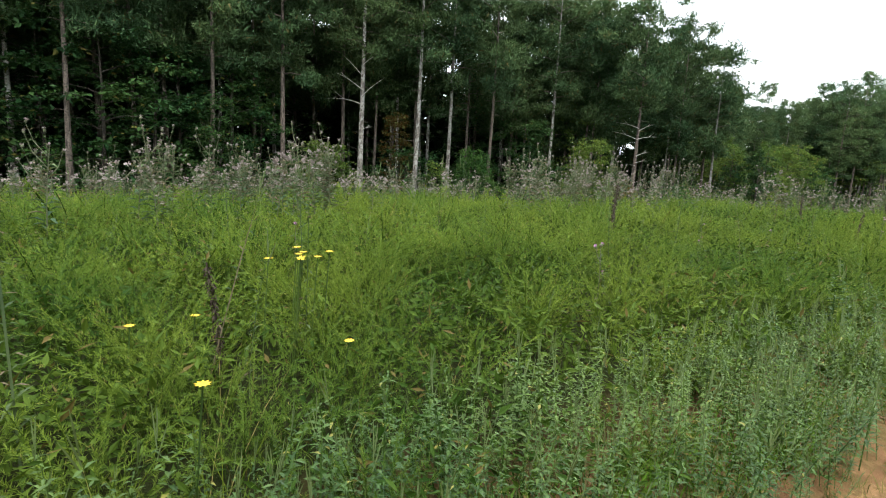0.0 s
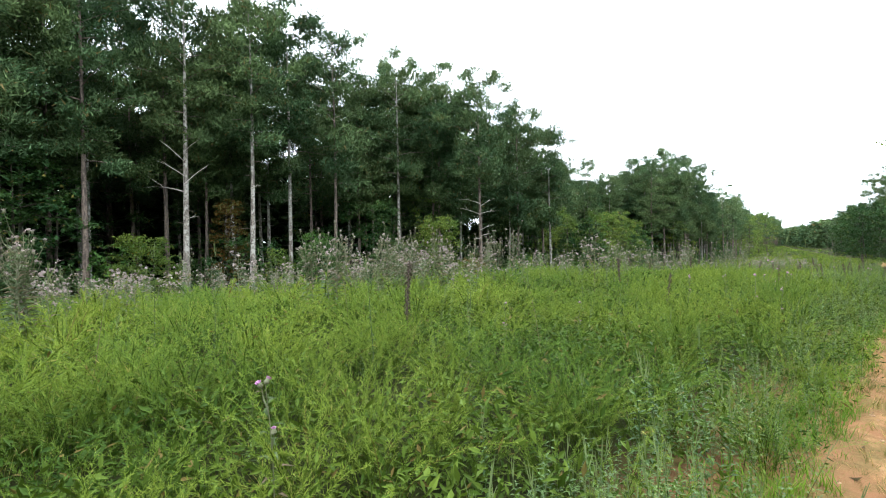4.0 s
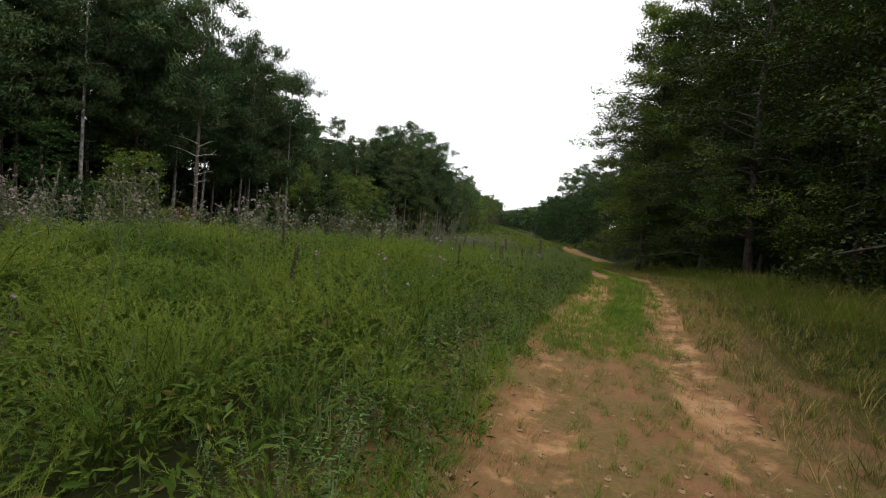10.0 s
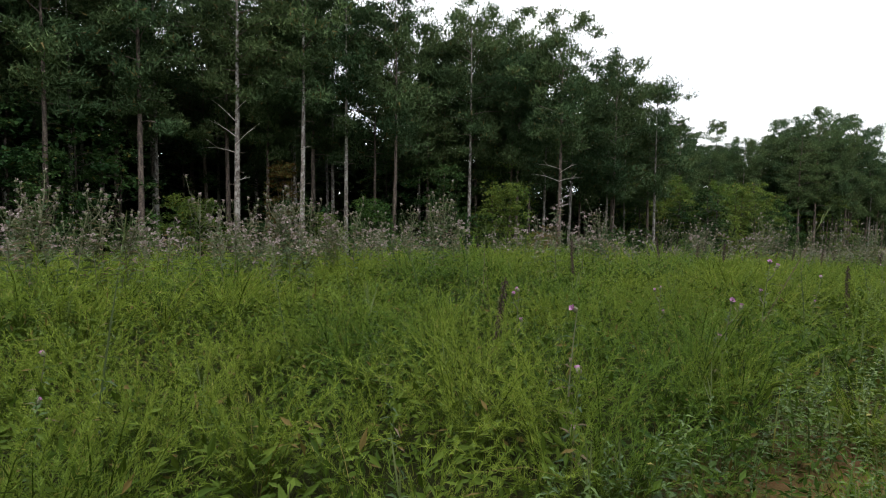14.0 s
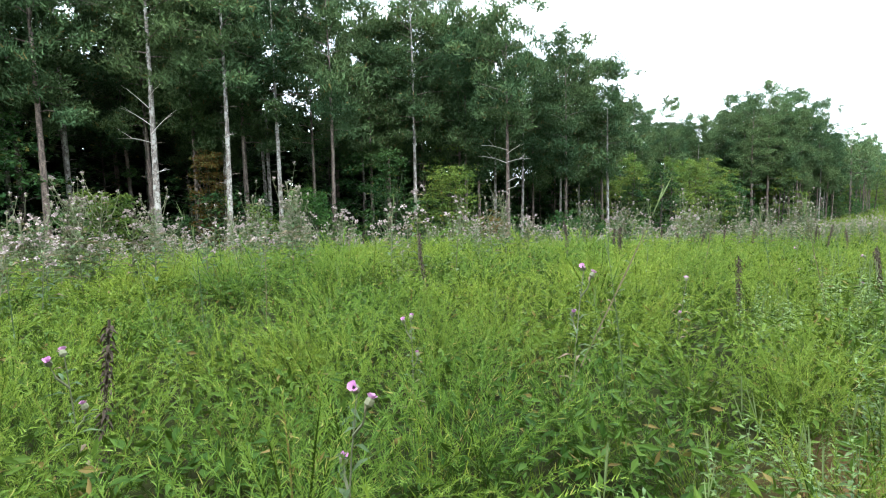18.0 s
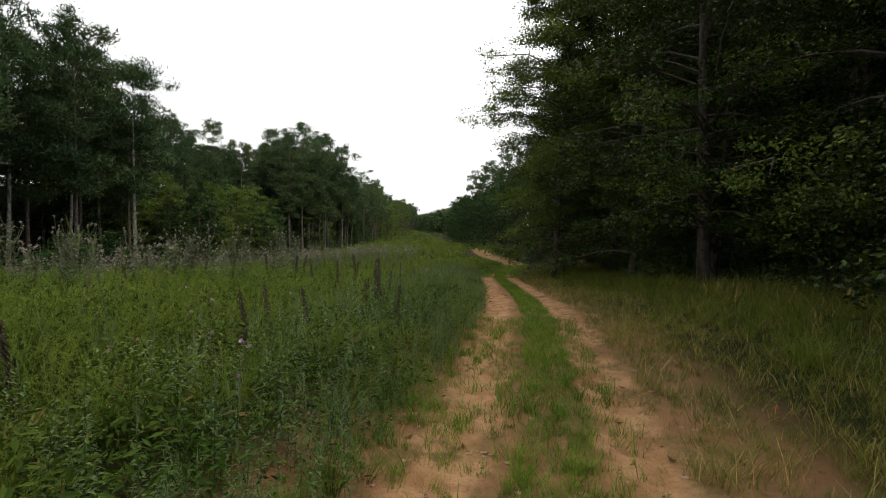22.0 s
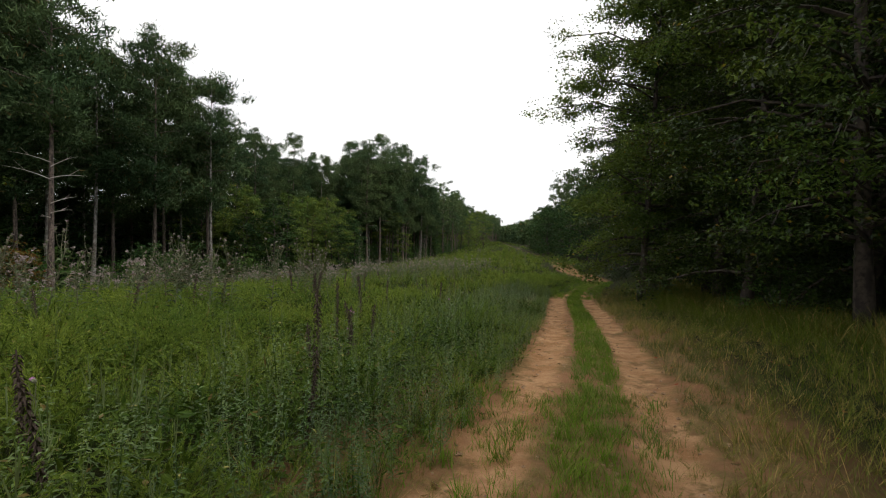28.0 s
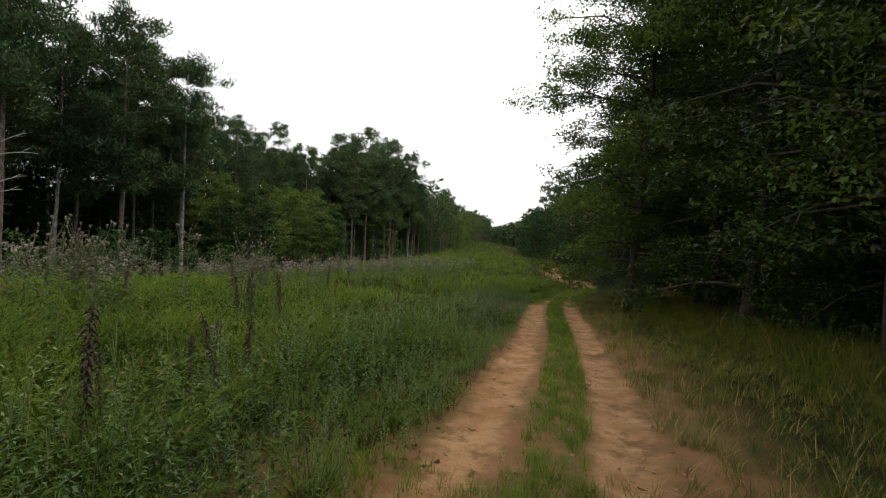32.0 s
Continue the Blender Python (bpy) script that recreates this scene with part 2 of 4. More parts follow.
M_NEEDLE = leaf_material("pine_needles", (0.028, 0.052, 0.018), (0.120, 0.168, 0.068), (0.10, 0.08, 0.03), 0.03, 0.12, 0.12, 0.55)
# Leaf tones run to near black, painting in shade between the sprays.
M_OAK = leaf_material("broad_leaves_shade_dark", (0.007, 0.016, 0.003), (0.084, 0.125, 0.018), (0.20, 0.14, 0.03), 0.012, 0.14, 0.25, 0.42, 0.2)
M_LIME = leaf_material("light_leaves", (0.068, 0.112, 0.022), (0.180, 0.230, 0.052), (0.24, 0.17, 0.03), 0.015, 0.35, 0.25, 0.4)
M_FIR = leaf_material("young_leaves", (0.050, 0.105, 0.024), (0.115, 0.195, 0.048), None, 0.1, 0.3, 0.25, 0.4)
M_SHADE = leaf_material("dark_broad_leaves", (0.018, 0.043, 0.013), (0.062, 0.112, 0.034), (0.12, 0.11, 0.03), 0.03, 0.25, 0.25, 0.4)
M_RUST = leaf_material("rust_leaves", (0.085, 0.050, 0.015), (0.160, 0.085, 0.022), (0.09, 0.10, 0.03), 0.3, 0.3, 0.4, 0.5)
M_BARK = bark_material("pine_bark", (0.17, 0.13, 0.105), (0.060, 0.045, 0.038))
M_DARKBARK = bark_material("dark_bark", (0.085, 0.066, 0.052), (0.030, 0.023, 0.019))
M_PALE = bark_material("pale_bark", (0.22, 0.195, 0.17), (0.09, 0.076, 0.066), (0.29, 0.28, 0.255))
M_SNAG = plain_material("bare_wood", (0.30, 0.27, 0.24), (0.42, 0.38, 0.34), 12.0)
# Near-black leaves: the shade inside the woods is painted into them.
M_DEEPSHADE = leaf_material("inner_wood_shade_leaves", (0.006, 0.012, 0.004), (0.022, 0.034, 0.010), None, 0.1, 0.05, 0.2, 0.6)
M_LITTER = leaf_material("dead_leaf", (0.10, 0.055, 0.025), (0.24, 0.13, 0.05), (0.28, 0.06, 0.03), 0.12, 0.2, 2.0)

# ---------------------------------------------------------------- mesh tools


def smooth(a, b, v):
    t = np.clip((np.asarray(v, float) - a) / (b - a), 0, 1)
    return t * t * (3 - 2 * t)


def trail_x(y):
    """The trail's centre line."""
    y = np.asarray(y, float)
    near = np.interp(y, [-400, -10, 0, 4, 7, 10, 13, 16, 18.5, 21, 24, 27, 30, 36, 42, 48], [-78, -2.6, -0.7, 0.1, 0.62, 1.15, 1.7, 2.25, 2.85, 3.58, 4.25, 4.88, 5.38, 6.2, 6.85, 7.55])
    q = np.clip(y - 15, 0, 85)
    far = 0.172 * np.minimum(y, 100) - 0.0006 * q * q - 0.02 * np.maximum(y - 100, 0) + 2.2 * np.exp(-(((y - 66) / 10) ** 2))
    return near + (far - near) * smooth(44, 50, y)


def trail_z(y):
    return np.interp(y, [-400, 0, 14, 20, 23, 26, 30, 36, 48, 67, 94, 160, 260, 420, 700], [2, 0, 0.06, 0.03, -0.02, -0.12, -0.36, -0.8, -1.5, -2.1, -2.2, -2.9, -3.8, -4.4, -4])


def ground_z(x, y):
    x, y = np.asarray(x, float), np.asarray(y, float)
    s = trail_x(y) - x
    z = trail_z(y) - np.interp(y, [30, 55, 75, 130], [1.7, 2.1, 2.4, 3.2]) * smooth(6, 38, s) + 0.25 * smooth(-1.5, -7, s)
    z = z + 0.10 * np.sin(0.31 * x + 0.17 * y) * np.cos(0.23 * y - 0.11 * x) * smooth(1.5, 5, np.abs(s))
    z = z - 0.05 * np.exp(-(((np.abs(s) - 0.7) / 0.26) ** 2))
    return z


def mesh_of(name, verts, tris, mats, index=None, soft=False):
    me = bpy.data.meshes.new(name)
    verts = np.ascontiguousarray(verts, np.float32)
    tris = np.ascontiguousarray(tris, np.int32)
    me.vertices.add(len(verts))
    me.vertices.foreach_set("co", verts.ravel())
    me.loops.add(tris.size)
    me.loops.foreach_set("vertex_index", tris.ravel())
    me.polygons.add(len(tris))
    me.polygons.foreach_set("loop_start", np.arange(0, tris.size, 3, dtype=np.int32))
    for m in mats:
        me.materials.append(m)
    if index is not None:
        me.polygons.foreach_set("material_index", np.ascontiguousarray(index, np.int32))
    me.polygons.foreach_set("use_smooth", np.full(len(tris), soft))
    me.update(calc_edges=True)
    return me


class Soup:
    """Gathers triangles of one mesh."""

    def __init__(self):
        self.v, self.f, self.i, self.n = [], [], [], 0

    def add(self, v, f, i=0):
        v, f = np.asarray(v, float).reshape(-1, 3), np.asarray(f, int).reshape(-1, 3)
        self.v.append(v)
        self.f.append(f + self.n)
        self.i.append(np.full(len(f), i))
        self.n += len(v)
        return self

    def arrays(self):
        return np.concatenate(self.v), np.concatenate(self.f), np.concatenate(self.i)

    def mesh(self, name, mats, soft=False):
        v, f, i = self.arrays()
        return mesh_of(name, v, f, mats, i, soft)


def tube(pts, radii, sides=6):
    """A tapered round limb along pts, closed at its end."""
    pts, radii = np.asarray(pts, float), np.asarray(radii, float)
    k = len(pts)
    d = np.gradient(pts, axis=0)
    d /= np.linalg.norm(d, axis=1)[:, None] + 1e-9
    ref = np.where(np.abs(d[:, 2:3]) > 0.9, np.array([[1.0, 0, 0]]), np.array([[0, 0, 1.0]]))
    u = np.cross(d, ref)
    u /= np.linalg.norm(u, axis=1)[:, None] + 1e-9
    w = np.cross(d, u)
    a = np.linspace(0, 2 * math.pi, sides, endpoint=False)
    ring = pts[:, None] + radii[:, None, None] * (np.cos(a)[None, :, None] * u[:, None] + np.sin(a)[None, :, None] * w[:, None])
    v = ring.reshape(-1, 3)
    f = []
    for r in range(k - 1):
        for s in range(sides):
            p, q = r * sides + s, r * sides + (s + 1) % sides
            f += [(p, q, q + sides), (p, q + sides, p + sides)]
    return v, np.array(f)


def spread(template, x, y, z, turn, size, tilt=0.12, stretch=None):
    """Copies of a template (verts, tris, index) at many places, joined."""
    v0, f0, i0 = template
    k = len(x)
    ca, sa = np.cos(turn), np.sin(turn)
    tx, ty = rng.normal(0, tilt, k), rng.normal(0, tilt, k)
    h = np.ones(k) if stretch is None else stretch
    vx = (v0[None, :, 0] * ca[:, None] - v0[None, :, 1] * sa[:, None]) * size[:, None]
    vy = (v0[None, :, 0] * sa[:, None] + v0[None, :, 1] * ca[:, None]) * size[:, None]
    vz = v0[None, :, 2] * (size * h)[:, None]
    out = np.stack([vx + vz * tx[:, None] + x[:, None], vy + vz * ty[:, None] + y[:, None], vz + z[:, None]], 2)
    f = f0[None] + (np.arange(k) * len(v0))[:, None, None]
    return out.reshape(-1, 3), f.reshape(-1, 3), np.tile(i0, k)


def stuff(name, parts, mats, label, category):
    """One object of joined small growth."""
    s = Soup()
    for v, f, i in parts:
        s.v.append(v)
        s.f.append(f + s.n)
        s.i.append(i)
        s.n += len(v)
    return tagged(new(name, s.mesh(name, mats)), label, category, kind="stuff")


def part(name, me, parent, label=""):
    ob = new(name, me)
    ob.parent = parent
    return tagged(ob, label)


def blades(count, length, width, spread_r, lean, bend, segs=2, up=0.0):
    """Grass blades round a foot, each a tapered bent strip."""
    s = Soup()
    for _ in range(count):
        a, r = rng.uniform(0, 6.283), spread_r * math.sqrt(rng.uniform())
        b = rng.uniform(0, 6.283)
        ln = length * rng.uniform(0.6, 1.15)
        le, be = lean * rng.uniform(0.2, 1.0), bend * rng.uniform(0.2, 1.0)
        t = np.linspace(0, 1, segs + 1)
        out = le * t * ln + be * t * t * ln
        zz = ln * (t - 0.35 * be * t * t) + up
        px, py = r * math.cos(a) + out * math.cos(b), r * math.sin(a) + out * math.sin(b)
        wx, wy = -math.sin(b) * width / 2, math.cos(b) * width / 2
        wd = (1 - 0.85 * t ** 1.5)
        left = np.stack([px - wx * wd, py - wy * wd, zz], 1)
        right = np.stack([px + wx * wd, py + wy * wd, zz], 1)
        v = np.concatenate([left[:-1], right[:-1], [[px[-1], py[-1], zz[-1]]]])
        f = []
        for k in range(segs - 1):
            f += [(k, segs + k, segs + k + 1), (k, segs + k + 1, k + 1)]
        f.append((segs - 1, 2 * segs - 1, 2 * segs))
        s.add(v, f)
    return s.arrays()


def leaf_shape(base, way, side, length, width, fold=0.25, droop=0.2):
    """A pointed leaf of four triangles, folded along its midrib."""
    up = np.cross(side, way)
    tip = base + way * length - np.array([0, 0, droop * length])
    mid = base + way * length * 0.45 - np.array([0, 0, droop * 0.2 * length])
    v = [base, mid + side * width / 2 + up * width * fold, tip, mid - side * width / 2 + up * width * fold, mid]
    return np.array(v), np.array([(0, 1, 4), (4, 1, 2), (0, 4, 3), (4, 2, 3)])


def unit(v):
    v = np.asarray(v, float)
    return v / (np.linalg.norm(v) + 1e-9)


def fennel(stems, filaments, height, fil, width, foot=0.12):
    """A feathery weed: arching stems from one foot, each a slim plume of short fine leaves, light tips above, and old
    growth below darkened for the shade in the gaps.
    """
    s = Soup()
    turn = rng.uniform(0, 6.283)
    for k in range(stems):
        a = turn + k * 2.4 + rng.normal(0, 0.3)
        lean = 0.12 + 0.85 * rng.uniform()
        h = height * rng.uniform(0.65, 1.1)
        t = np.linspace(0, 1, 5)
        r0 = rng.uniform(0, foot)
        out = r0 + lean * h * (0.3 * t + 0.7 * t ** 2.2)
        pts = np.stack([np.cos(a) * out, np.sin(a) * out, h * t * (1 - 0.38 * lean * t)], 1)
        s.add(*ribbon(pts, width * 1.4), 0)
        q = 0.2 + 0.8 * ((np.arange(filaments) + rng.uniform(0, 1, filaments)) / filaments) ** 0.9
        base = np.stack([np.interp(q, t, pts[:, j]) for j in range(3)], 1)
        ahead = np.stack([np.interp(np.minimum(q + 0.1, 1.1), np.append(t, 1.2), np.append(pts[:, j], 2 * pts[-1, j] - pts[-2, j])) for j in range(3)], 1) - base
        ahead /= np.linalg.norm(ahead, axis=1)[:, None] + 1e-9
        way = rng.normal(0, 1, (filaments, 3))
        way -= ahead * (way * ahead).sum(1)[:, None]
        way /= np.linalg.norm(way, axis=1)[:, None] + 1e-9
        way = way + ahead * rng.uniform(0.5, 1.6, (filaments, 1)) + np.array([0, 0, 0.25])
        way /= np.linalg.norm(way, axis=1)[:, None]
        ln = (fil * (1.35 - 0.85 * q) * rng.uniform(0.6, 1.3, filaments))[:, None]
        sd = np.cross(way, rng.normal(0, 1, (filaments, 3)))
        sd /= np.linalg.norm(sd, axis=1)[:, None]
        v = np.stack([base - sd * width / 2, base + sd * width / 2, base + way * ln], 1)
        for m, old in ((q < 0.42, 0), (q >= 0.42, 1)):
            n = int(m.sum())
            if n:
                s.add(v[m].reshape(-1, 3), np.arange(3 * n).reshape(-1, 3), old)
    return s.arrays()


def ribbon(pts, width):
    pts = np.asarray(pts, float)
    k = len(pts)
    g = rng.uniform(0, 3.14)
    sd = np.array([math.cos(g), math.sin(g), 0]) * width / 2
    v = np.concatenate([pts - sd, pts[:-1] + sd])
    f = []
    for i in range(k - 2):
        f += [(i, k + i, k + i + 1), (i, k + i + 1, i + 1)]
    f.append((k - 2, 2 * k - 2, k - 1))
    return v, np.array(f)


def leafy_weed(height, pairs, leaf_len, leaf_w, spike=0.0):
    """An upright broad-leaved weed with opposite leaves and, on some, a seed spike."""
    s = Soup()
    lean, a = rng.uniform(0, 0.2), rng.uniform(0, 6.283)
    t = np.linspace(0, 1, 4)
    pts = np.stack([np.cos(a) * lean * height * t ** 2, np.sin(a) * lean * height * t ** 2, height * t], 1)
    s.add(*ribbon(pts, 0.010), 0)
    for k in range(pairs):
        q = 0.22 + 0.76 * k / pairs
        base = np.array([np.interp(q, t, pts[:, j]) for j in range(3)])
        for h in range(2):
            b = a + k * 1.57 + h * math.pi + rng.normal(0, 0.25)
            way = unit((math.cos(b), math.sin(b), rng.uniform(0.05, 0.55)))
            sd = unit(np.cross(way, (0, 0, 1)) + rng.normal(0, 0.15, 3))
            ln = leaf_len * (1.15 - 0.6 * q) * rng.uniform(0.75, 1.2)
            s.add(*leaf_shape(base, way, sd, ln, leaf_w * ln / leaf_len, 0.2, rng.uniform(0.1, 0.5)), 0)
    if spike:
        for k in range(3):
            b = rng.uniform(0, 6.283)
            base = pts[-1] - np.array([0, 0, 0.05 * k])
            tip = base + np.array([math.cos(b) * 0.03 * k, math.sin(b) * 0.03 * k, spike * rng.uniform(0.6, 1.1)])
            v, f = tube([base, (base + tip) / 2, tip], [0.0035, 0.0048, 0.0015], 3)
            s.add(v, f, 1)
    return s.arrays()


def tri_cloud(centres, per, spread_r, length, width, up=0.3, flat=0.7, away=None):
    """Needle bunches: slim triangles that radiate from each centre."""
    c = np.repeat(np.asarray(centres, float), per, axis=0)
    k = len(c)
    d = rng.normal(0, 1, (k, 3)) + np.array([0, 0, up])
    if away is not None:
        d = d + np.repeat(away, per, axis=0)
    d /= np.linalg.norm(d, axis=1)[:, None]
    c = c + rng.normal(0, spread_r, (k, 3)) * np.array([1, 1, flat])
    s = np.cross(d, rng.normal(0, 1, (k, 3)))
    s /= np.linalg.norm(s, axis=1)[:, None] + 1e-9
    ln = length * rng.uniform(0.6, 1.25, (k, 1))
    v = np.stack([c - s * width / 2, c + s * width / 2, c + d * ln], 1).reshape(-1, 3)
    return v, np.arange(3 * k).reshape(-1, 3)


def leaf_cloud(centres, per, spread_r, length, width, flat=0.5, droop=0.15, rise=0.0, toss=0.6):
    """Leaves round each centre: pointed, folded along the midrib, lying roughly level."""
    c = np.repeat(np.asarray(centres, float), per, axis=0)
    k = len(c)
    c = c + rng.normal(0, spread_r, (k, 3)) * np.array([1, 1, flat])
    d = rng.normal(0, 1, (k, 3)) * np.array([1, 1, 0.45]) + np.array([0, 0, rise - droop])
    d /= np.linalg.norm(d, axis=1)[:, None]
    s = np.cross(d, np.array([0, 0, 1.0]) + rng.normal(0, toss, (k, 3)))
    s /= np.linalg.norm(s, axis=1)[:, None] + 1e-9
    n = np.cross(s, d)
    ln = length * rng.uniform(0.55, 1.2, (k, 1))
    wd = width * ln / length
    m = c + d * ln * 0.45
    v = np.stack([c, m + s * wd / 2 + n * wd * 0.15, c + d * ln, m - s * wd / 2 + n * wd * 0.15], 1).reshape(-1, 3)
    b = np.arange(k)[:, None] * 4
    f = np.stack([b + np.array([0, 1, 2]), b + np.array([0, 2, 3])], 1).reshape(-1, 3)
    return v, f


def empty(name, x, y, z=None, label="", category="", group=""):
    ob = new(name)
    ob.empty_display_size = 0.3
    ob.location = (x, y, float(ground_z(x, y)) if z is None else z)
    return tagged(ob, label, category, group)


def trunk_mesh(height, radius, bend=0.3, sides=9, mat=None, steps=9, flare=1.35):
    t = np.linspace(0, 1, steps)
    a = rng.uniform(0, 6.283)
    off = bend * np.sin(t * rng.uniform(1.5, 3.0))
    pts = np.stack([np.cos(a) * off, np.sin(a) * off, height * t - 0.25], 1)
    rad = radius * ((1 - 0.82 * t ** 1.15) + (flare - 1) * np.exp(-t * 22))
    v, f = tube(pts, rad, sides)
    return mesh_of("trunk", v, f, [mat or M_BARK], None, True), pts


def on_trunk(pts, z):
    return np.array([np.interp(z, pts[:, 2], pts[:, 0]), np.interp(z, pts[:, 2], pts[:, 1]), z])


def pine_shape(height, start, reach, limbs, clumps, per, length=0.5, width=0.12, radius=0.2):
    """The trunk, limb and needle triangles of a tall pine with a loose, clumped crown."""
    t = np.linspace(0, 1, 9)
    a0 = rng.uniform(0, 6.283)
    off = 0.35 * np.sin(t * rng.uniform(1.5, 3.0))
    pts = np.stack([np.cos(a0) * off, np.sin(a0) * off, height * t - 0.25], 1)
    trunk = tube(pts, radius * ((1 - 0.95 * t ** 1.2) + 0.35 * np.exp(-t * 22)), 8)
    wood, heads, aw = Soup(), [], []
    for k in range(limbs):
        q = (k + rng.uniform()) / limbs
        h = height * (start + (0.99 - start) * q)
        prof = math.sqrt(max(0.0, 1 - q ** 3.2)) * (0.45 + 0.55 * min(1, q * 2.6)) + 0.12
        ln = reach * prof * rng.uniform(0.5, 1.15)
        a = k * 2.4 + rng.normal(0, 0.5)
        b = on_trunk(pts, h)
        rise = 0.10 + 0.8 * q
        g = np.linspace(0, 1, 4)
        p = b + np.stack([np.cos(a) * ln * g, np.sin(a) * ln * g, ln * (rise * g - 0.2 * g * g)], 1)
        wood.add(*tube(p[[0, 1, 3]], np.array([0.05, 0.035, 0.008]) * (1.25 - 0.6 * q), 3))
        many = max(1, int(round(clumps * (0.45 + 0.6 * prof))))
        puffs = []
        for w in rng.uniform(0.4, 1.05, max(1, many // 3)):
            puffs.append(np.array([np.interp(w, g, p[:, j]) for j in range(3)]) + rng.normal(0, 0.14 + 0.2 * ln * w, 3) * np.array([1, 1, 0.45]))
        for i in range(many):
            heads.append(puffs[i % len(puffs)] + rng.normal(0, 0.44, 3) * np.array([1, 1, 0.75]))
            aw.append(np.array([np.cos(a), np.sin(a), 1.1]) * 0.5)
    for k in range(7):
        h = height * rng.uniform(0.16, start)
        a, ln = rng.uniform(0, 6.283), rng.uniform(0.3, 1.2)
        b = on_trunk(pts, h)
        e = b + np.array([np.cos(a) * ln, np.sin(a) * ln, rng.uniform(-0.1, 0.25) * ln])
        wood.add(*tube([b, (b + e) / 2 + np.array([0, 0, 0.05]), e], [0.028, 0.018, 0.006], 4))
    wv, wf, _ = wood.arrays()
    return trunk, (wv, wf), tri_cloud(heads, per, 0.40, length, width, 0.4, 0.6, np.array(aw))


def pine(height, start, reach, limbs, clumps, per, length=0.5, width=0.12, radius=0.2, mat=None, label="", at=(0, 0)):
    """A tall pine: bare trunk, dead stubs, upswept limbs and a loose crown of needle bunches."""
    tree = empty("pine_tree", at[0], at[1], None, label or "tall pine with a bare grey-brown trunk and ragged crown", "pine tree", "pines")
    trunk, wood, crown = pine_shape(height, start, reach, limbs, clumps, per, length, width, radius)
    part("trunk", mesh_of("trunk", *trunk, [mat or M_BARK], None, True), tree)
    tagged(part("branchwork", mesh_of("branchwork", *wood, [M_BARK]), tree), kind="stuff")
    part("crown", mesh_of("crown", *crown, [M_NEEDLE]), tree)
    return tree


def pine_template(*args):
    """A pine as one list of triangles, bark and needles, to be joined by the dozen."""
    s = Soup()
    trunk, wood, crown = pine_shape(*args)
    s.add(*trunk, 0)
    s.add(*wood, 0)
    s.add(*crown, 1)
    return s.arrays()


def joined_pines(places, templates, lo, hi, label):
    xy = np.array(places)
    pick = rng.integers(0, len(templates), len(xy))
    parts = []
    for k, t in enumerate(templates):
        m = pick == k
        n = int(m.sum())
        if n:
            x, y = xy[m, 0], xy[m, 1]
            parts.append(spread(t, x, y, ground_z(x, y), rng.uniform(0, 6.283, n), rng.uniform(lo, hi, n), 0.012))
    return stuff("pine_wood", parts, [M_BARK, M_NEEDLE], label, "pine wood")


def dead_limb(tree, base, a, ln, rise, radius=0.036, mat=None):
    """A bare broken limb with a fork."""
    t = np.linspace(0, 1, 5)
    p = base + np.stack([np.cos(a) * ln * t, np.sin(a) * ln * t, ln * rise * t + 0.06 * ln * np.sin(t * 3.0)], 1)
    s = Soup()
    s.add(*tube(p, radius * (1 - 0.85 * t), 5))
    m = p[2]
    e = m + np.array([np.cos(a + 0.7) * ln * 0.3, np.sin(a + 0.7) * ln * 0.3, ln * 0.22])
    s.add(*tube([m, (m + e) / 2, e], [radius * 0.5, radius * 0.35, radius * 0.1], 4))
    return part("dead_branch", s.mesh("dead_branch", [mat or M_SNAG]), tree, "bare pale broken branch")


def broadleaf(height, start, reach, limbs, sprays, per, leaf=0.12, mat=None, radius=0.16, label="", name="broadleaf_tree", at=(0, 0, 0), low=0.75, cat="tree", group=""):
    """A broad-leaved tree: trunk, arching limbs and sprays of leaves in layers."""
    tree = empty(name, at[0], at[1], at[2], label, cat, group)
    me, pts = trunk_mesh(height, radius, 0.5, 7, M_DARKBARK)
    part("trunk", me, tree)
    wood, heads = Soup(), []
    for k in range(limbs):
        q = (k + rng.uniform()) / limbs
        h = height * (start + (0.97 - start) * q)
        ln = reach * (low + (1 - low) * math.sin(min(1, q * 1.6) * 1.57)) * (1 - 0.65 * max(0, q - 0.55) / 0.45) * rng.uniform(0.7, 1.12)
        a = k * 2.4 + rng.normal(0, 0.4)
        b = on_trunk(pts, h)
        rise = rng.uniform(0.0, 0.35) + 0.5 * q
        t = np.linspace(0, 1, 5)
        p = b + np.stack([np.cos(a) * ln * t, np.sin(a) * ln * t, ln * (rise * t - 0.45 * t * t)], 1)
        wood.add(*tube(p, radius * np.array([0.42, 0.32, 0.22, 0.12, 0.04]) * (1.2 - 0.7 * q), 4))
        for _ in range(sprays):
            g = rng.uniform(0.3, 1.08)
            c = np.array([np.interp(g, t, p[:, j]) for j in range(3)])
            side = np.array([-np.sin(a), np.cos(a), 0]) * rng.normal(0, 0.22 * ln * (1.15 - 0.6 * g))
            c = c + side + np.array([0, 0, rng.normal(0, 0.16) - 0.05 * np.linalg.norm(side)])
            heads.append(c)
    tagged(part("branchwork", wood.mesh("branchwork", [M_DARKBARK]), tree), kind="stuff")
    v, f = leaf_cloud(heads, per, 0.24 if per < 30 else 0.29, leaf, leaf * 0.6, 0.5, 0.3)
    part("crown", mesh_of("crown", v, f, [mat or M_OAK]), tree)
    return tree


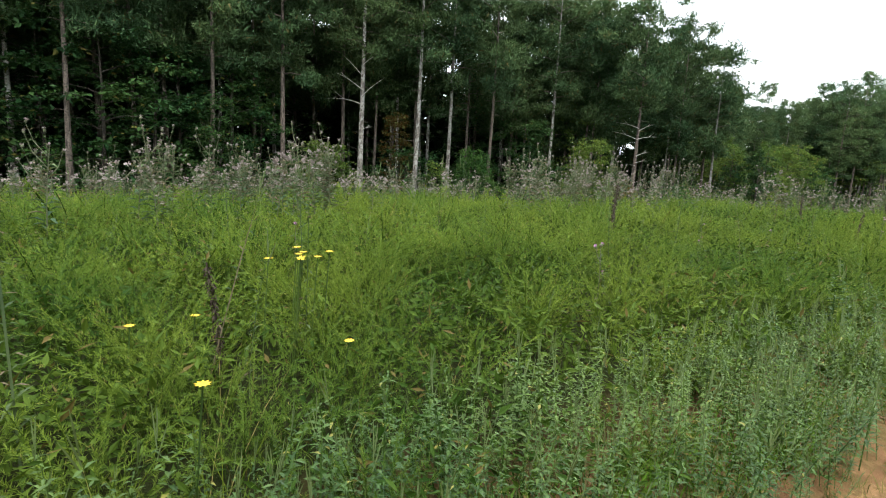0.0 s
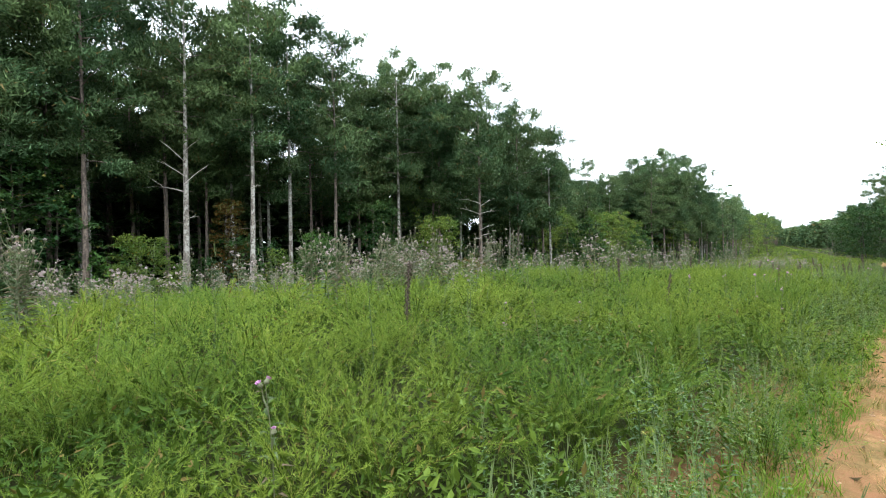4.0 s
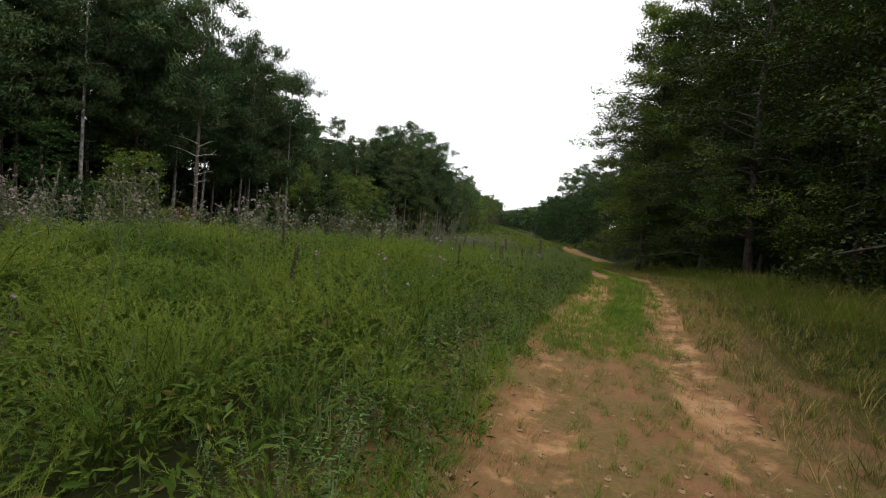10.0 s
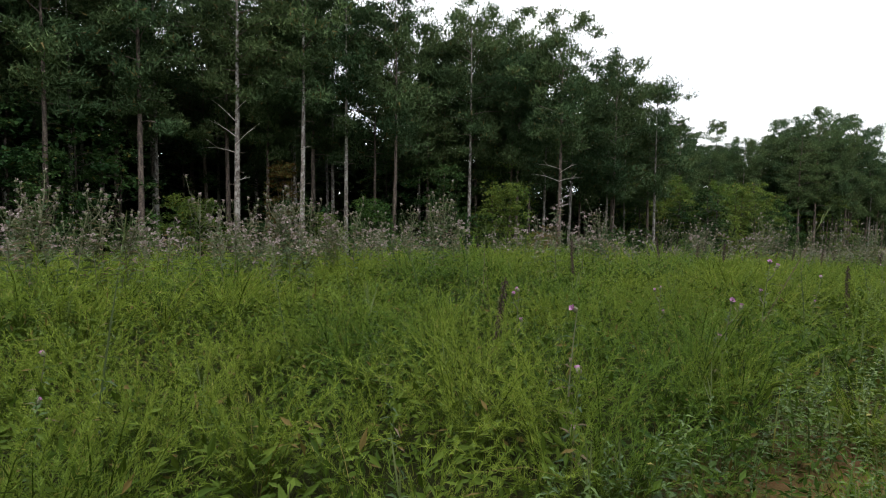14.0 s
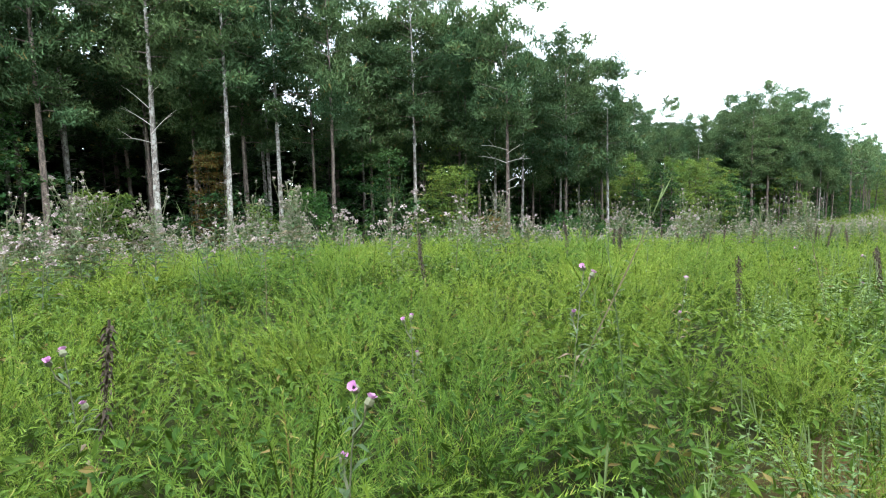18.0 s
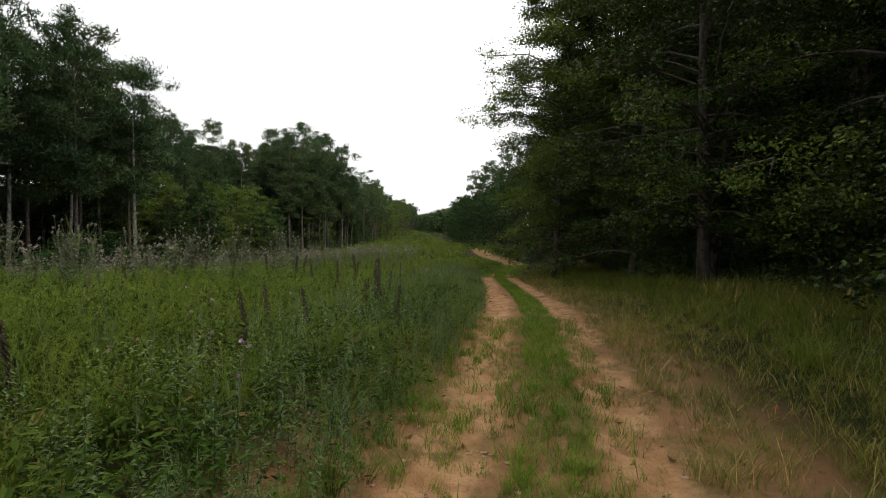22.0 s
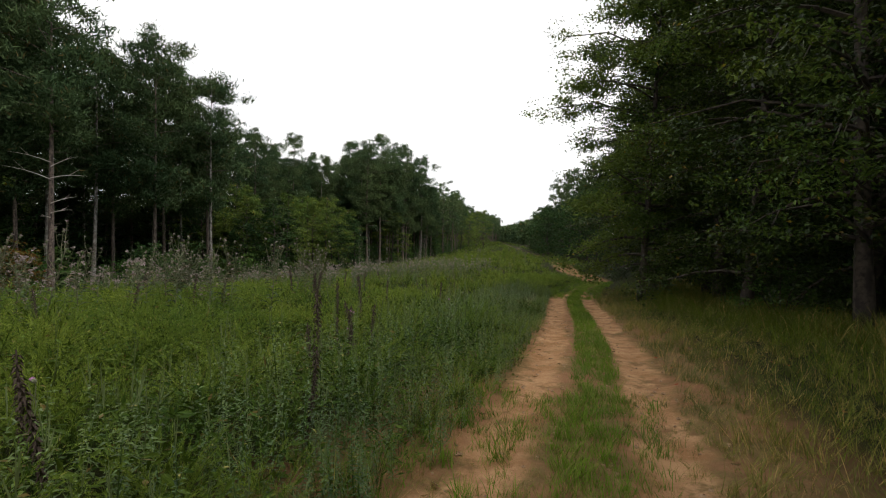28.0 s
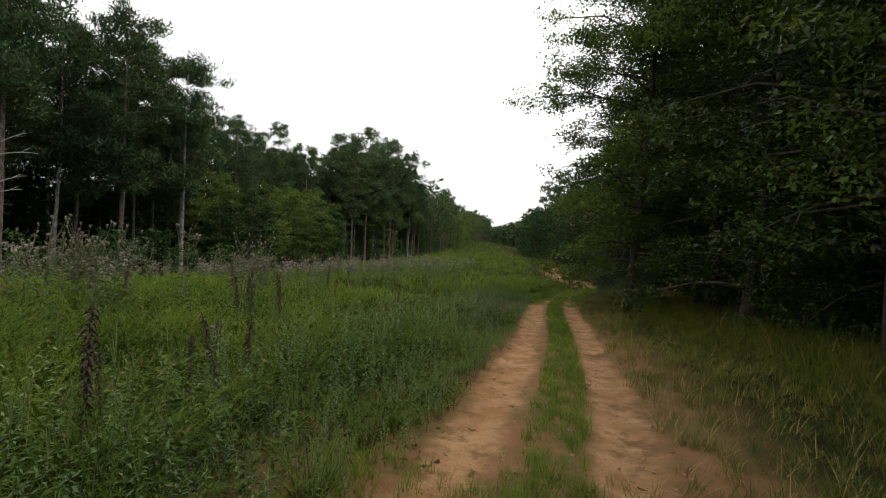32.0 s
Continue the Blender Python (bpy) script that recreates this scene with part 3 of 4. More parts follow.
def shrub(height, width, sprays, per, leaf, mat, at, label, cat="shrub", name="shrub"):
    """A bush: several stems from one foot and leaves in layered sprays."""
    ob = empty(name, at[0], at[1], None if len(at) < 3 else at[2], label, cat)
    wood, heads = Soup(), []
    for k in range(7):
        a = k * 0.9 + rng.uniform(0, 0.6)
        e = np.array([np.cos(a) * width * rng.uniform(0.2, 0.8), np.sin(a) * width * rng.uniform(0.2, 0.8), height * rng.uniform(0.6, 0.98)])
        b = np.array([np.cos(a) * 0.08, np.sin(a) * 0.08, -0.1])
        wood.add(*tube([b, b * 0.4 + e * 0.5 + np.array([0, 0, 0.12 * height]), e], [0.03, 0.02, 0.006], 4))
    for _ in range(sprays):
        u = rng.uniform(0.12, 1.0)
        r = width * math.sqrt(rng.uniform(0.1, 1)) * math.sin(min(1.0, 0.25 + u) * 2.4)
        a = rng.uniform(0, 6.283)
        heads.append((np.cos(a) * r, np.sin(a) * r, height * u + rng.normal(0, 0.1) - 0.1 * r))
    tagged(part("branchwork", wood.mesh("branchwork", [M_DARKBARK]), ob), kind="stuff")
    v, f = leaf_cloud(heads, per, 0.2, leaf, leaf * 0.5, 0.3)
    part("foliage", mesh_of("foliage", v, f, [mat]), ob)
    return ob


# ---------------------------------------------------------------- the ground
def grid_lines(cuts):
    out = []
    for a, b, step in cuts:
        out += list(np.arange(a, b, step))
    return np.array(out + [cuts[-1][1]])


gs = grid_lines([(-1800, -300, 250), (-300, -60, 30), (-60, -8, 4), (-8, -2.4, 0.5), (-2.4, 2.4, 0.12), (2.4, 8, 0.5), (8, 60, 3), (60, 300, 30), (300, 1800, 250)])
gy = grid_lines([(-900, -100, 100), (-100, -6, 6), (-6, 60, 0.4), (60, 110, 1.5), (110, 400, 15), (400, 2000, 200)])
S, Y = np.meshgrid(gs, gy)
X = trail_x(Y) - S
Z = ground_z(X, Y)
rut = rng.normal(0, 0.008, Z.shape) * (np.abs(S) < 2.5)
gv = np.stack([X, Y, Z + rut], 2).reshape(-1, 3)
nx = len(gs)
ii, jj = np.meshgrid(np.arange(len(gy) - 1), np.arange(nx - 1), indexing="ij")
q0 = (ii * nx + jj).ravel()
gf = np.concatenate([np.stack([q0, q0 + nx, q0 + 1], 1), np.stack([q0 + 1, q0 + nx, q0 + nx + 1], 1)])
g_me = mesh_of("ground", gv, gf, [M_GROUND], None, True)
g_at = g_me.attributes.new("across", "FLOAT", "POINT")
g_at.data.foreach_set("value", np.ascontiguousarray((S * (1 + 3.2 * smooth(48, 54, Y) * smooth(66, 60, Y) + 0.7 * smooth(60, 66, Y)) + np.where(S > 0, 3.0, -3.0) * smooth(95, 110, Y)).ravel(), np.float32))
g_th = g_me.attributes.new("overgrown", "FLOAT", "POINT")
g_th.data.foreach_set("value", np.ascontiguousarray((0.13 * smooth(25, 14, Y) * np.where(S > 0, 1.0, 0.75) + 0.45 * smooth(50, 58, Y) * smooth(66, 60, Y) + 0.3 * smooth(60, 66, Y)).ravel(), np.float32))
tagged(new("ground", g_me), "red clay trail with two worn wheel tracks through a meadow", "ground", kind="structure")

# ---------------------------------------------------------------- the pine wood west of the meadow
EDGE = [(-60, -60), (-48, -20), (-45, -4), (-44, 14), (-43.5, 22), (-41, 28), (-38.5, 33), (-37.5, 40), (-33, 46), (-28.5, 53.5), (-27.6, 72), (-25.5, 90), (-23, 112), (-21, 130), (-17, 155), (-12, 185), (-11, 205), (-14, 262), (-10, 330), (4, 520)]


def edge_point(u):
    """A point u metres along the wood's edge, and the way into the wood."""
    for (x0, y0), (x1, y1) in zip(EDGE, EDGE[1:]):
        d = math.hypot(x1 - x0, y1 - y0)
        if u <= d:
            w = ((x1 - x0) / d, (y1 - y0) / d)
            return x0 + w[0] * u, y0 + w[1] * u, (-w[1], w[0])
        u -= d
    return (*EDGE[-1], (-1, 0))


PINES = [
    pine(28.5, 0.34, 4.4, 28, 9, 54, 0.5, 0.11, at=(-43.5, 22.1), radius=0.24),
    pine(26.0, 0.42, 4.3, 26, 9, 54, 0.5, 0.11, at=(-38.7, 37.2), radius=0.21, mat=M_PALE),
    pine(25.5, 0.42, 4.2, 26, 9, 54, 0.5, 0.11, at=(-37.0, 41.2), radius=0.2),
    pine(24.0, 0.34, 3.4, 26, 9, 54, 0.5, 0.11, at=(-29.5, 68.0), radius=0.19),
    pine(22.0, 0.42, 3.6, 23, 9, 54, 0.5, 0.11, at=(-27.0, 73.7), radius=0.2, mat=M_PALE),
]
LOWPINES = [pine_template(24.0, 0.40, 4.4, 22, 5, 15, 0.8, 0.24, 0.19), pine_template(25.0, 0.46, 4.2, 20, 5, 15, 0.8, 0.24, 0.18),
            pine_template(23.0, 0.36, 4.6, 22, 5, 15, 0.8, 0.24, 0.18)]


def set_tree(tree, x, y, size=1.0, turn=None, dz=0.0):
    t = rng.uniform(0, 360) if turn is None else turn
    m = pose(x, y, float(ground_z(x, y)) + dz, 0, 0, t) @ Matrix.Diagonal((size, size, size * rng.uniform(0.94, 1.06), 1))
    return copy_thing(tree, m)


def pine_with_dead(x, y, height, radius, mat, limb_list, label, start=0.46, reach=4.3):
    t = pine(height, start, reach, 25, 9, 54, 0.5, 0.11, at=(x, y), radius=radius, mat=mat, label=label)
    for h, a, ln, rise in limb_list:
        dead_limb(t, np.array([0, 0, h]), radians(a), ln, rise)
    return t


pine_with_dead(-40.9, 28.3, 27.0, 0.27, M_PALE, [(9.6, 215, 2.4, 0.55), (8.9, 35, 2.2, 0.75), (8.3, 205, 3.6, 0.12), (6.0, 50, 1.1, 0.3), (10.8, 240, 1.7, 0.9), (11.5, 20, 1.5, 0.6)],
               "pine with a pale lichen-blotched trunk and bare dead branches")
pine_with_dead(-38.0, 32.4, 26.5, 0.23, M_PALE, [(9.0, 60, 0.9, 0.3)], "straight pine with a pale grey trunk at the wood's edge")
pine_with_dead(-27.8, 54.4, 23.5, 0.22, M_BARK, [(9.9, 220, 2.4, 0.2), (9.6, 30, 1.6, 0.5), (8.8, 30, 2.2, 0.1), (8.7, 225, 2.8, 0.25), (7.0, 40, 1.5, 0.35), (6.3, 20, 1.3, 0.2), (6.0, 200, 0.7, 0.1)],
               "pine with a reddish trunk and many bare dead branches", 0.5, 4.0)

TREE_L = [broadleaf(13.5, 0.22, 3.8, 26, 13, 14, 0.28, M_LIME, 0.14, "yellow-green broad-leaved tree among the pines", at=(-36.5, 56.5, float(ground_z(-36.5, 56.5)))),
          broadleaf(12.0, 0.12, 4.2, 26, 13, 12, 0.32, M_LIME, 0.15, "pale green broad-leaved tree at the wood's edge", at=(-19.5, 132, float(ground_z(-19.5, 132)))),
          broadleaf(10.0, 0.08, 3.4, 24, 12, 11, 0.34, M_SHADE, 0.13, "dark green broad-leaved tree under the pines", at=(-25.0, 84, float(ground_z(-25.0, 84))))]
KEEP = [(-43.5, 22.1), (-40.9, 28.3), (-38, 32.4), (-38.7, 37.2), (-37, 41.2), (-27.8, 54.4), (-29.5, 68), (-27, 73.7)]
u, DEEP, MIDS = 0.0, [], []
while u < 600:
    x, y, w = edge_point(u)
    near = 36 < u < 240
    for row, (lo, hi) in enumerate(((0.3, 2.5), (4, 7.5), (9, 13), (15, 21))):
        k = rng.uniform(lo, hi)
        px, py = x + w[0] * k + rng.normal(0, 0.8), y + w[1] * k + rng.normal(0, 0.8)
        if row == 0 and (80 < u < 142 or min(math.dist((px, py), q) for q in KEEP) < 3.2):
            continue
        if row == 1 and min(math.dist((px, py), q) for q in KEEP) < 2.5:
            continue
        if 78 < y < 122 and px > -40:
            if row < 2:
                set_tree(TREE_L[(0, 1, 2, 2)[rng.integers(4)]], px, py, rng.uniform(0.7, 1.0))
            else:
                MIDS.append((px, py))
            continue
        if near and row < 2:
            set_tree(PINES[rng.integers(len(PINES) - (2 if y < 50 else 0))], px, py, rng.uniform(0.92, 1.06) * np.interp(y, [30, 42, 50, 62, 78, 105, 120, 170, 200], [0.98, 0.92, 0.95, 0.94, 0.9, 0.86, 0.95, 0.84, 0.74]))
        elif row < 3 or u < 260:
            DEEP.append((px, py))
    u += 3.2 if near else 4.2
for px, py in MIDS:
    set_tree(PINES[rng.integers(len(PINES))], px, py, rng.uniform(0.66, 0.8))
for px, py in DEEP:
    if py < 150:
        set_tree(PINES[rng.integers(len(PINES))], px, py, rng.uniform(0.96, 1.1) * np.interp(py, [32, 44, 62, 78, 120, 150], [0.98, 0.87, 0.86, 0.78, 0.84, 0.8]))
joined_pines([q for q in DEEP if q[1] >= 150], LOWPINES, 0.72, 0.88, "more distant ranks of pines along the meadow")

# undergrowth along the wood's edge
shrub(4.6, 2.7, 230, 20, 0.24, M_LIME, (-41.3, 25.2), "low spreading green bush at the foot of pines")
shrub(8.2, 1.7, 210, 20, 0.22, M_RUST, (-40.6, 32.2), "rust-brown dying bush among pine trunks")
shrub(4.0, 1.5, 100, 20, 0.22, M_LIME, (-37.4, 34.6), "small yellow-green bush at the wood's edge")
shrub(5.6, 2.3, 240, 20, 0.23, M_FIR, (-35.6, 37.8), "bright green young tree at the wood's edge")
shrub(8.0, 3.1, 420, 20, 0.24, M_LIME, (-29.2, 47.8), "large yellow-green bush at the wood's edge")
shrub(4.0, 1.8, 110, 20, 0.22, M_RUST, (-27.0, 50.8), "small bush with reddish-brown leaves")
shrub(9.5, 2.2, 260, 20, 0.23, M_SHADE, (-34.2, 45.4), "tangled dark green bush with climbing vines")
shrub(5.0, 2.2, 150, 20, 0.23, M_SHADE, (-37.4, 39.2), "dark green bush between pine trunks")
shrub(7.5, 2.6, 260, 20, 0.25, M_SHADE, (-43.2, 16.3), "dense dark green bush below the pines")
shrub(9.5, 2.6, 260, 20, 0.25, M_FIR, (-44.4, -2.2), "pale green vine-hung shrub at the wood's edge")
shrub(7.5, 2.2, 200, 20, 0.24, M_RUST, (-45.2, -6.4), "yellowing bush at the wood's edge")
BUSH = [shrub(4.4, 2.4, 90, 10, 0.34, M_SHADE, (-27.0, 63.5), "dark green undergrowth bush below the pines"),
        shrub(3.4, 2.0, 70, 10, 0.32, M_FIR, (-25.5, 79.0), "green sapling bush below the pines")]
for u in np.arange(20, 400, 3.0):
    x, y, w = edge_point(u)
    for k in (rng.uniform(0.5, 3.0), rng.uniform(7, 12)):
        px, py = x + w[0] * k, y + w[1] * k
        if rng.uniform() < 0.8:
            set_tree(BUSH[rng.integers(2)], px, py, rng.uniform(0.6, 1.25))
    if 34 < u < 86 and rng.uniform() < 0.9:
        set_tree(TREE_L[2], x + w[0] * rng.uniform(0, 3), y + w[1] * rng.uniform(0, 3), rng.uniform(0.9, 1.5))
    if rng.uniform() < 0.75:
        k = rng.uniform(6, 14)
        set_tree(TREE_L[2], x + w[0] * k, y + w[1] * k, rng.uniform(0.7, 1.2))
    if u > 156 and rng.uniform() < 0.35:
        set_tree(TREE_L[rng.integers(3)], x + w[0] * 3, y + w[1] * 3, rng.uniform(0.7, 1.05))
# the depth of the wood, where single trees cannot be told apart
far = []
for u in np.arange(0, 560, 1.8):
    x, y, w = edge_point(u)
    for k in (21, 24, 27, 30):
        far.append((x + w[0] * k + rng.normal(0, 1.5), y + w[1] * k + rng.normal(0, 1.5)))
for y in np.arange(-12, 62, 0.34):
    x = float(np.interp(y, [q[1] for q in EDGE], [q[0] for q in EDGE]))
    far.append((x - rng.uniform(19, 34), y))
far = np.array(far)
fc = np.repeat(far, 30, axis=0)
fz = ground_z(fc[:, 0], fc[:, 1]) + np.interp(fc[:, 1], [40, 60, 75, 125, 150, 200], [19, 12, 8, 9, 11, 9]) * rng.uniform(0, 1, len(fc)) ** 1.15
# The dark of the wood's inside is put into this leaf colour.
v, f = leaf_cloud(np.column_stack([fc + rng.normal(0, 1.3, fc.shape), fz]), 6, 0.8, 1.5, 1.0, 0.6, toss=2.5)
tagged(new("wood_depth", mesh_of("wood_depth", v, f, [M_DEEPSHADE])), "dense foliage deep inside the pine wood, shade painted into its colour", "undergrowth", kind="stuff")

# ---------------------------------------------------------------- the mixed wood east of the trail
OAKS = [broadleaf(18.5, 0.06, 4.5, 54, 10, 70, 0.145, M_OAK, 0.2, "broad-leaved tree with layered green foliage, darkened for shade, beside the trail", at=(12.4, 51.0, float(ground_z(12.4, 51.0))), group="trail-side trees"),
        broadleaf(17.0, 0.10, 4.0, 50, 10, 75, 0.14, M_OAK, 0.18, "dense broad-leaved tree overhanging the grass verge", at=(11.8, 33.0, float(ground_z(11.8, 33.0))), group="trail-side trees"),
        broadleaf(18.0, 0.10, 4.3, 62, 13, 95, 0.15, M_LIME, 0.16, "young broad-leaved tree with yellow-green leaves", at=(10.2, 45.0, float(ground_z(10.2, 45.0))), group="trail-side trees")]
EAST = [(12.4, 27.0, 1), (11.6, 21.5, 0), (11.6, 15.5, 1), (10.8, 10.0, 0), (10.2, 3.0, 1), (12.0, 39.0, 0), (13.5, 35.5, 1), (13.6, 24.0, 0), (14.0, 47.5, 1), (12.8, 43.0, 0), (13.8, 53.0, 1), (16.8, 59.5, 0), (18.4, 66.0, 2), (18.8, 73.0, 1), (18.6, 81.0, 0)]
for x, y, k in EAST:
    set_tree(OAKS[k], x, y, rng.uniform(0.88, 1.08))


def bough(tree, target, mat, leaves, label, leaf=0.16, drop=0.9):
    """An overhanging bough: a limb from the trunk and a hanging spray of leaves at its end."""
    o = np.array(tree.location)
    e = np.array(target) - o
    b = np.array([0, 0, e[2] - 0.6])
    m = (b + e) / 2 + np.array([0, 0, 0.5])
    limb = part("bough", mesh_of("bough", *tube([b, m, e, e + np.array([-0.3, -0.3, -0.4])], [0.05, 0.035, 0.018, 0.006], 5), [M_DARKBARK]), tree)
    heads = e + rng.normal(0, 1, (16, 3)) * np.array([0.5, 0.5, 0.3]) - np.array([0, 0, 0.3]) * rng.uniform(0, drop * 2, (16, 1))
    v, f = leaf_cloud(heads, leaves, 0.17, leaf, leaf * 0.5, 0.5, 0.6)
    tagged(part("leaf_spray", mesh_of("leaf_spray", v, f, [mat]), limb, label), kind="stuff")


bough(OAKS[1], (9.3, 30.0, 3.6), M_LIME, 26, "hanging spray of light green leaves", 0.12)
bough(OAKS[1], (9.4, 33.2, 3.4), M_LIME, 26, "hanging spray of light green leaves", 0.12)
bough(OAKS[1], (9.6, 32.4, 2.3), M_LIME, 22, "hanging spray of light green leaves", 0.12)
bough(OAKS[1], (8.6, 30.6, 5.4), M_OAK, 30, "hanging spray of dark green leaves")
bough(OAKS[1], (8.8, 35.6, 4.6), M_OAK, 30, "hanging spray of dark green leaves")
bough(OAKS[2], (9.4, 41.0, 5.4), M_RUST, 8, "small spray of reddish leaves", 0.14, 0.3)
bough(OAKS[2], (6.0, 45.6, 7.6), M_LIME, 24, "yellow-green leaves reaching over the trail", 0.14, 0.5)
bough(OAKS[2], (6.6, 44.8, 10.6), M_LIME, 26, "yellow-green leaves reaching over the trail", 0.14, 0.6)
bough(OAKS[2], (7.0, 43.2, 4.4), M_OAK, 26, "hanging spray of dark green leaves", 0.14)
# The lighter leaves here put highlights on this tree's darkened face.
for target, mat in (((8.7, 29.8, 4.9), M_LIME), ((9.1, 29.4, 3.7), M_OAK), ((8.9, 30.4, 3.0), M_LIME), ((10.6, 28.6, 5.6), M_LIME), ((9.2, 26.4, 3.0), M_LIME), ((8.2, 37.2, 5.1), M_LIME), ((9.0, 27.6, 6.4), M_OAK), ((8.3, 34.2, 6.6), M_LIME)):
    bough(OAKS[1], target, mat, 34, "hanging spray of leaves at the edge of the dark wood", 0.12, 0.7)
DEEP = []
for y in np.arange(-14, 92, 3.4):
    for d in (13.5, 17.0, 21.0):
        x = float(trail_x(y)) + d + rng.normal(0, 0.9)
        if d < 14 and rng.uniform() < 0.3:
            set_tree(PINES[rng.integers(len(PINES))], x, y + rng.normal(0, 0.8), rng.uniform(0.85, 1.0))
        else:
            DEEP.append((x, y + rng.normal(0, 0.8)))
joined_pines(DEEP, LOWPINES, 0.85, 1.0, "close ranks of pines inside the mixed wood")
EBUSH = [shrub(2.2, 1.9, 100, 26, 0.12, M_OAK, (12.4, 28.6), "leafy undergrowth at the edge of the wood, darkened for shade"),
         shrub(1.5, 1.5, 70, 24, 0.11, M_FIR, (12.4, 37.6), "green undergrowth at the edge of the wood")]
for y in np.arange(-6, 95, 2.1):
    x = float(trail_x(y)) + rng.uniform(7.0, 9.0)
    set_tree(EBUSH[rng.integers(2)], x + 0.8, y, rng.uniform(0.5, 0.95))
    set_tree(BUSH[0], x + rng.uniform(4, 7), y, rng.uniform(0.8, 1.3))
# Leaf mass behind the trail-side trees, again in the shade-painted colour.
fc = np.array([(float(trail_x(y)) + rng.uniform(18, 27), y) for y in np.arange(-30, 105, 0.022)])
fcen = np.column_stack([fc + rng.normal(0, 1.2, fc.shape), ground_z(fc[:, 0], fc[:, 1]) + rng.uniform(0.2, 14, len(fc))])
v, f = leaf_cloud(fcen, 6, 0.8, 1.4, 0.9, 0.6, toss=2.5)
tagged(new("wood_depth", mesh_of("wood_depth", v, f, [M_DEEPSHADE])), "dense foliage deep inside the mixed wood, shade painted into its colour", "undergrowth", kind="stuff")
# further along the trail
DEEP = []
for y in np.arange(88, 420, 5.0):
    x = float(np.interp(y, [88, 110, 140, 280, 420], [18.5, 16, 14.5, 16, 19])) + rng.uniform(0, 2)
    if y < 190:
        set_tree(TREE_L[2], x, y, rng.uniform(0.9, 1.2))
    for d in (3, 7, 12):
        DEEP.append((x + d + rng.uniform(0, 2), y + rng.uniform(-2, 2)))
joined_pines([q for q in DEEP if q[1] < 160], LOWPINES, 0.6, 0.74, "pines along the far side of the trail")
joined_pines([q for q in DEEP if q[1] >= 160], LOWPINES, 0.42, 0.54, "low distant pines along the clearing")
for x, y, k in ((-8.5, 232, 1.2), (-5.5, 241, 1.3), (-2.8, 252, 1.3), (-11, 224, 1.15)):
    set_tree(TREE_L[1], x, y, k)
# the woods at the far end
far = []
for k in range(520):
    y = 300 + 520 * rng.uniform() ** 1.4
    far.append((17 - 0.055 * (y - 300) + rng.uniform(0, 45), y))
for k in range(60):
    y = rng.uniform(520, 800)
    far.append((-4 - rng.uniform(0, 40), y))
far = np.array(far)
fc = np.repeat(far, 22, axis=0)
fz = ground_z(fc[:, 0], fc[:, 1]) + rng.uniform(0.5, 13, len(fc))
v, f = leaf_cloud(np.column_stack([fc + rng.normal(0, 1.6, fc.shape), fz]), 7, 1.0, 1.7, 1.1, 0.6, toss=2.5)
tagged(new("far_woods", mesh_of("far_woods", v, f, [M_NEEDLE])), "hazy green woods at the far end of the clearing", "woods", kind="stuff")


# ---------------------------------------------------------------- the meadow
def scatter(count, s0, s1, y0, y1, power=1.0):
    """Places by distance left of the trail's centre and by distance along it."""
    s = s0 + (s1 - s0) * rng.uniform(0, 1, count) ** power
    y = rng.uniform(y0, y1, count)
    return trail_x(y) - s, y


def patchy(x, y):
    """Slow ups and downs of growth over the meadow, 0 to 1."""
    return 0.5 + 0.3 * np.sin(1.9 * x + 0.7 * y + np.sin(0.9 * y)) * np.sin(1.5 * y - 0.6 * x + np.sin(1.1 * x)) + 0.25 * np.sin(0.62 * x - 0.35 * y + 1.0) * np.sin(0.53 * y + 0.25 * x)


def clear(x, y):
    """Off the walked line."""
    s = trail_x(y) - x
    return (s > np.interp(y, [0, 4.5, 6, 8, 10.5, 13, 16, 20, 26], [0.95, 0.95, 1.2, 1.45, 1.45, 1.3, 1.15, 1.05, 1.05])) | (s < -1.0)


def grown(templates, x, y, lo, hi, tilt=0.12, sink=0.03, mounds=0.0, low=False):
    out = []
    if not low:
        k = clear(x, y)
        x, y = x[k], y[k]
    pick = rng.integers(0, len(templates), len(x))
    for k, t in enumerate(templates):
        m = pick == k
        if m.any():
            n = int(m.sum())
            out.append(spread(t, x[m], y[m], ground_z(x[m], y[m]) - sink, rng.uniform(0, 6.283, n), rng.uniform(lo, hi, n) * (1 - mounds + 2 * mounds * patchy(x[m], y[m])) * (1.0 if low else 0.5 + 0.5 * smooth(0.9, 2.6, np.abs(trail_x(y[m]) - x[m]))), tilt))
    return out


def in_wood(x, y):
    """Whether a place lies behind the west wood's edge."""
    ex = np.interp(y, [p[1] for p in EDGE], [p[0] for p in EDGE])
    return x < ex + 0.5


def mounds_of(s0, s1, y0, y1, step, each, spread_r):
    """Clumped places: jittered mounds a step apart, several plants to each."""
    ss, yy = np.meshgrid(np.arange(s0, s1, step), np.arange(y0, y1, step))
    ss, yy = ss.ravel() + rng.uniform(-0.42, 0.42, ss.size) * step, yy.ravel() + rng.uniform(-0.42, 0.42, ss.size) * step
    keep = rng.uniform(0, 1, ss.size) < 0.86
    ss, yy = np.repeat(ss[keep], each), np.repeat(yy[keep], each)
    yy = yy + rng.normal(0, spread_r, len(yy))
    return trail_x(yy) - ss - rng.normal(0, spread_r, len(yy)), yy


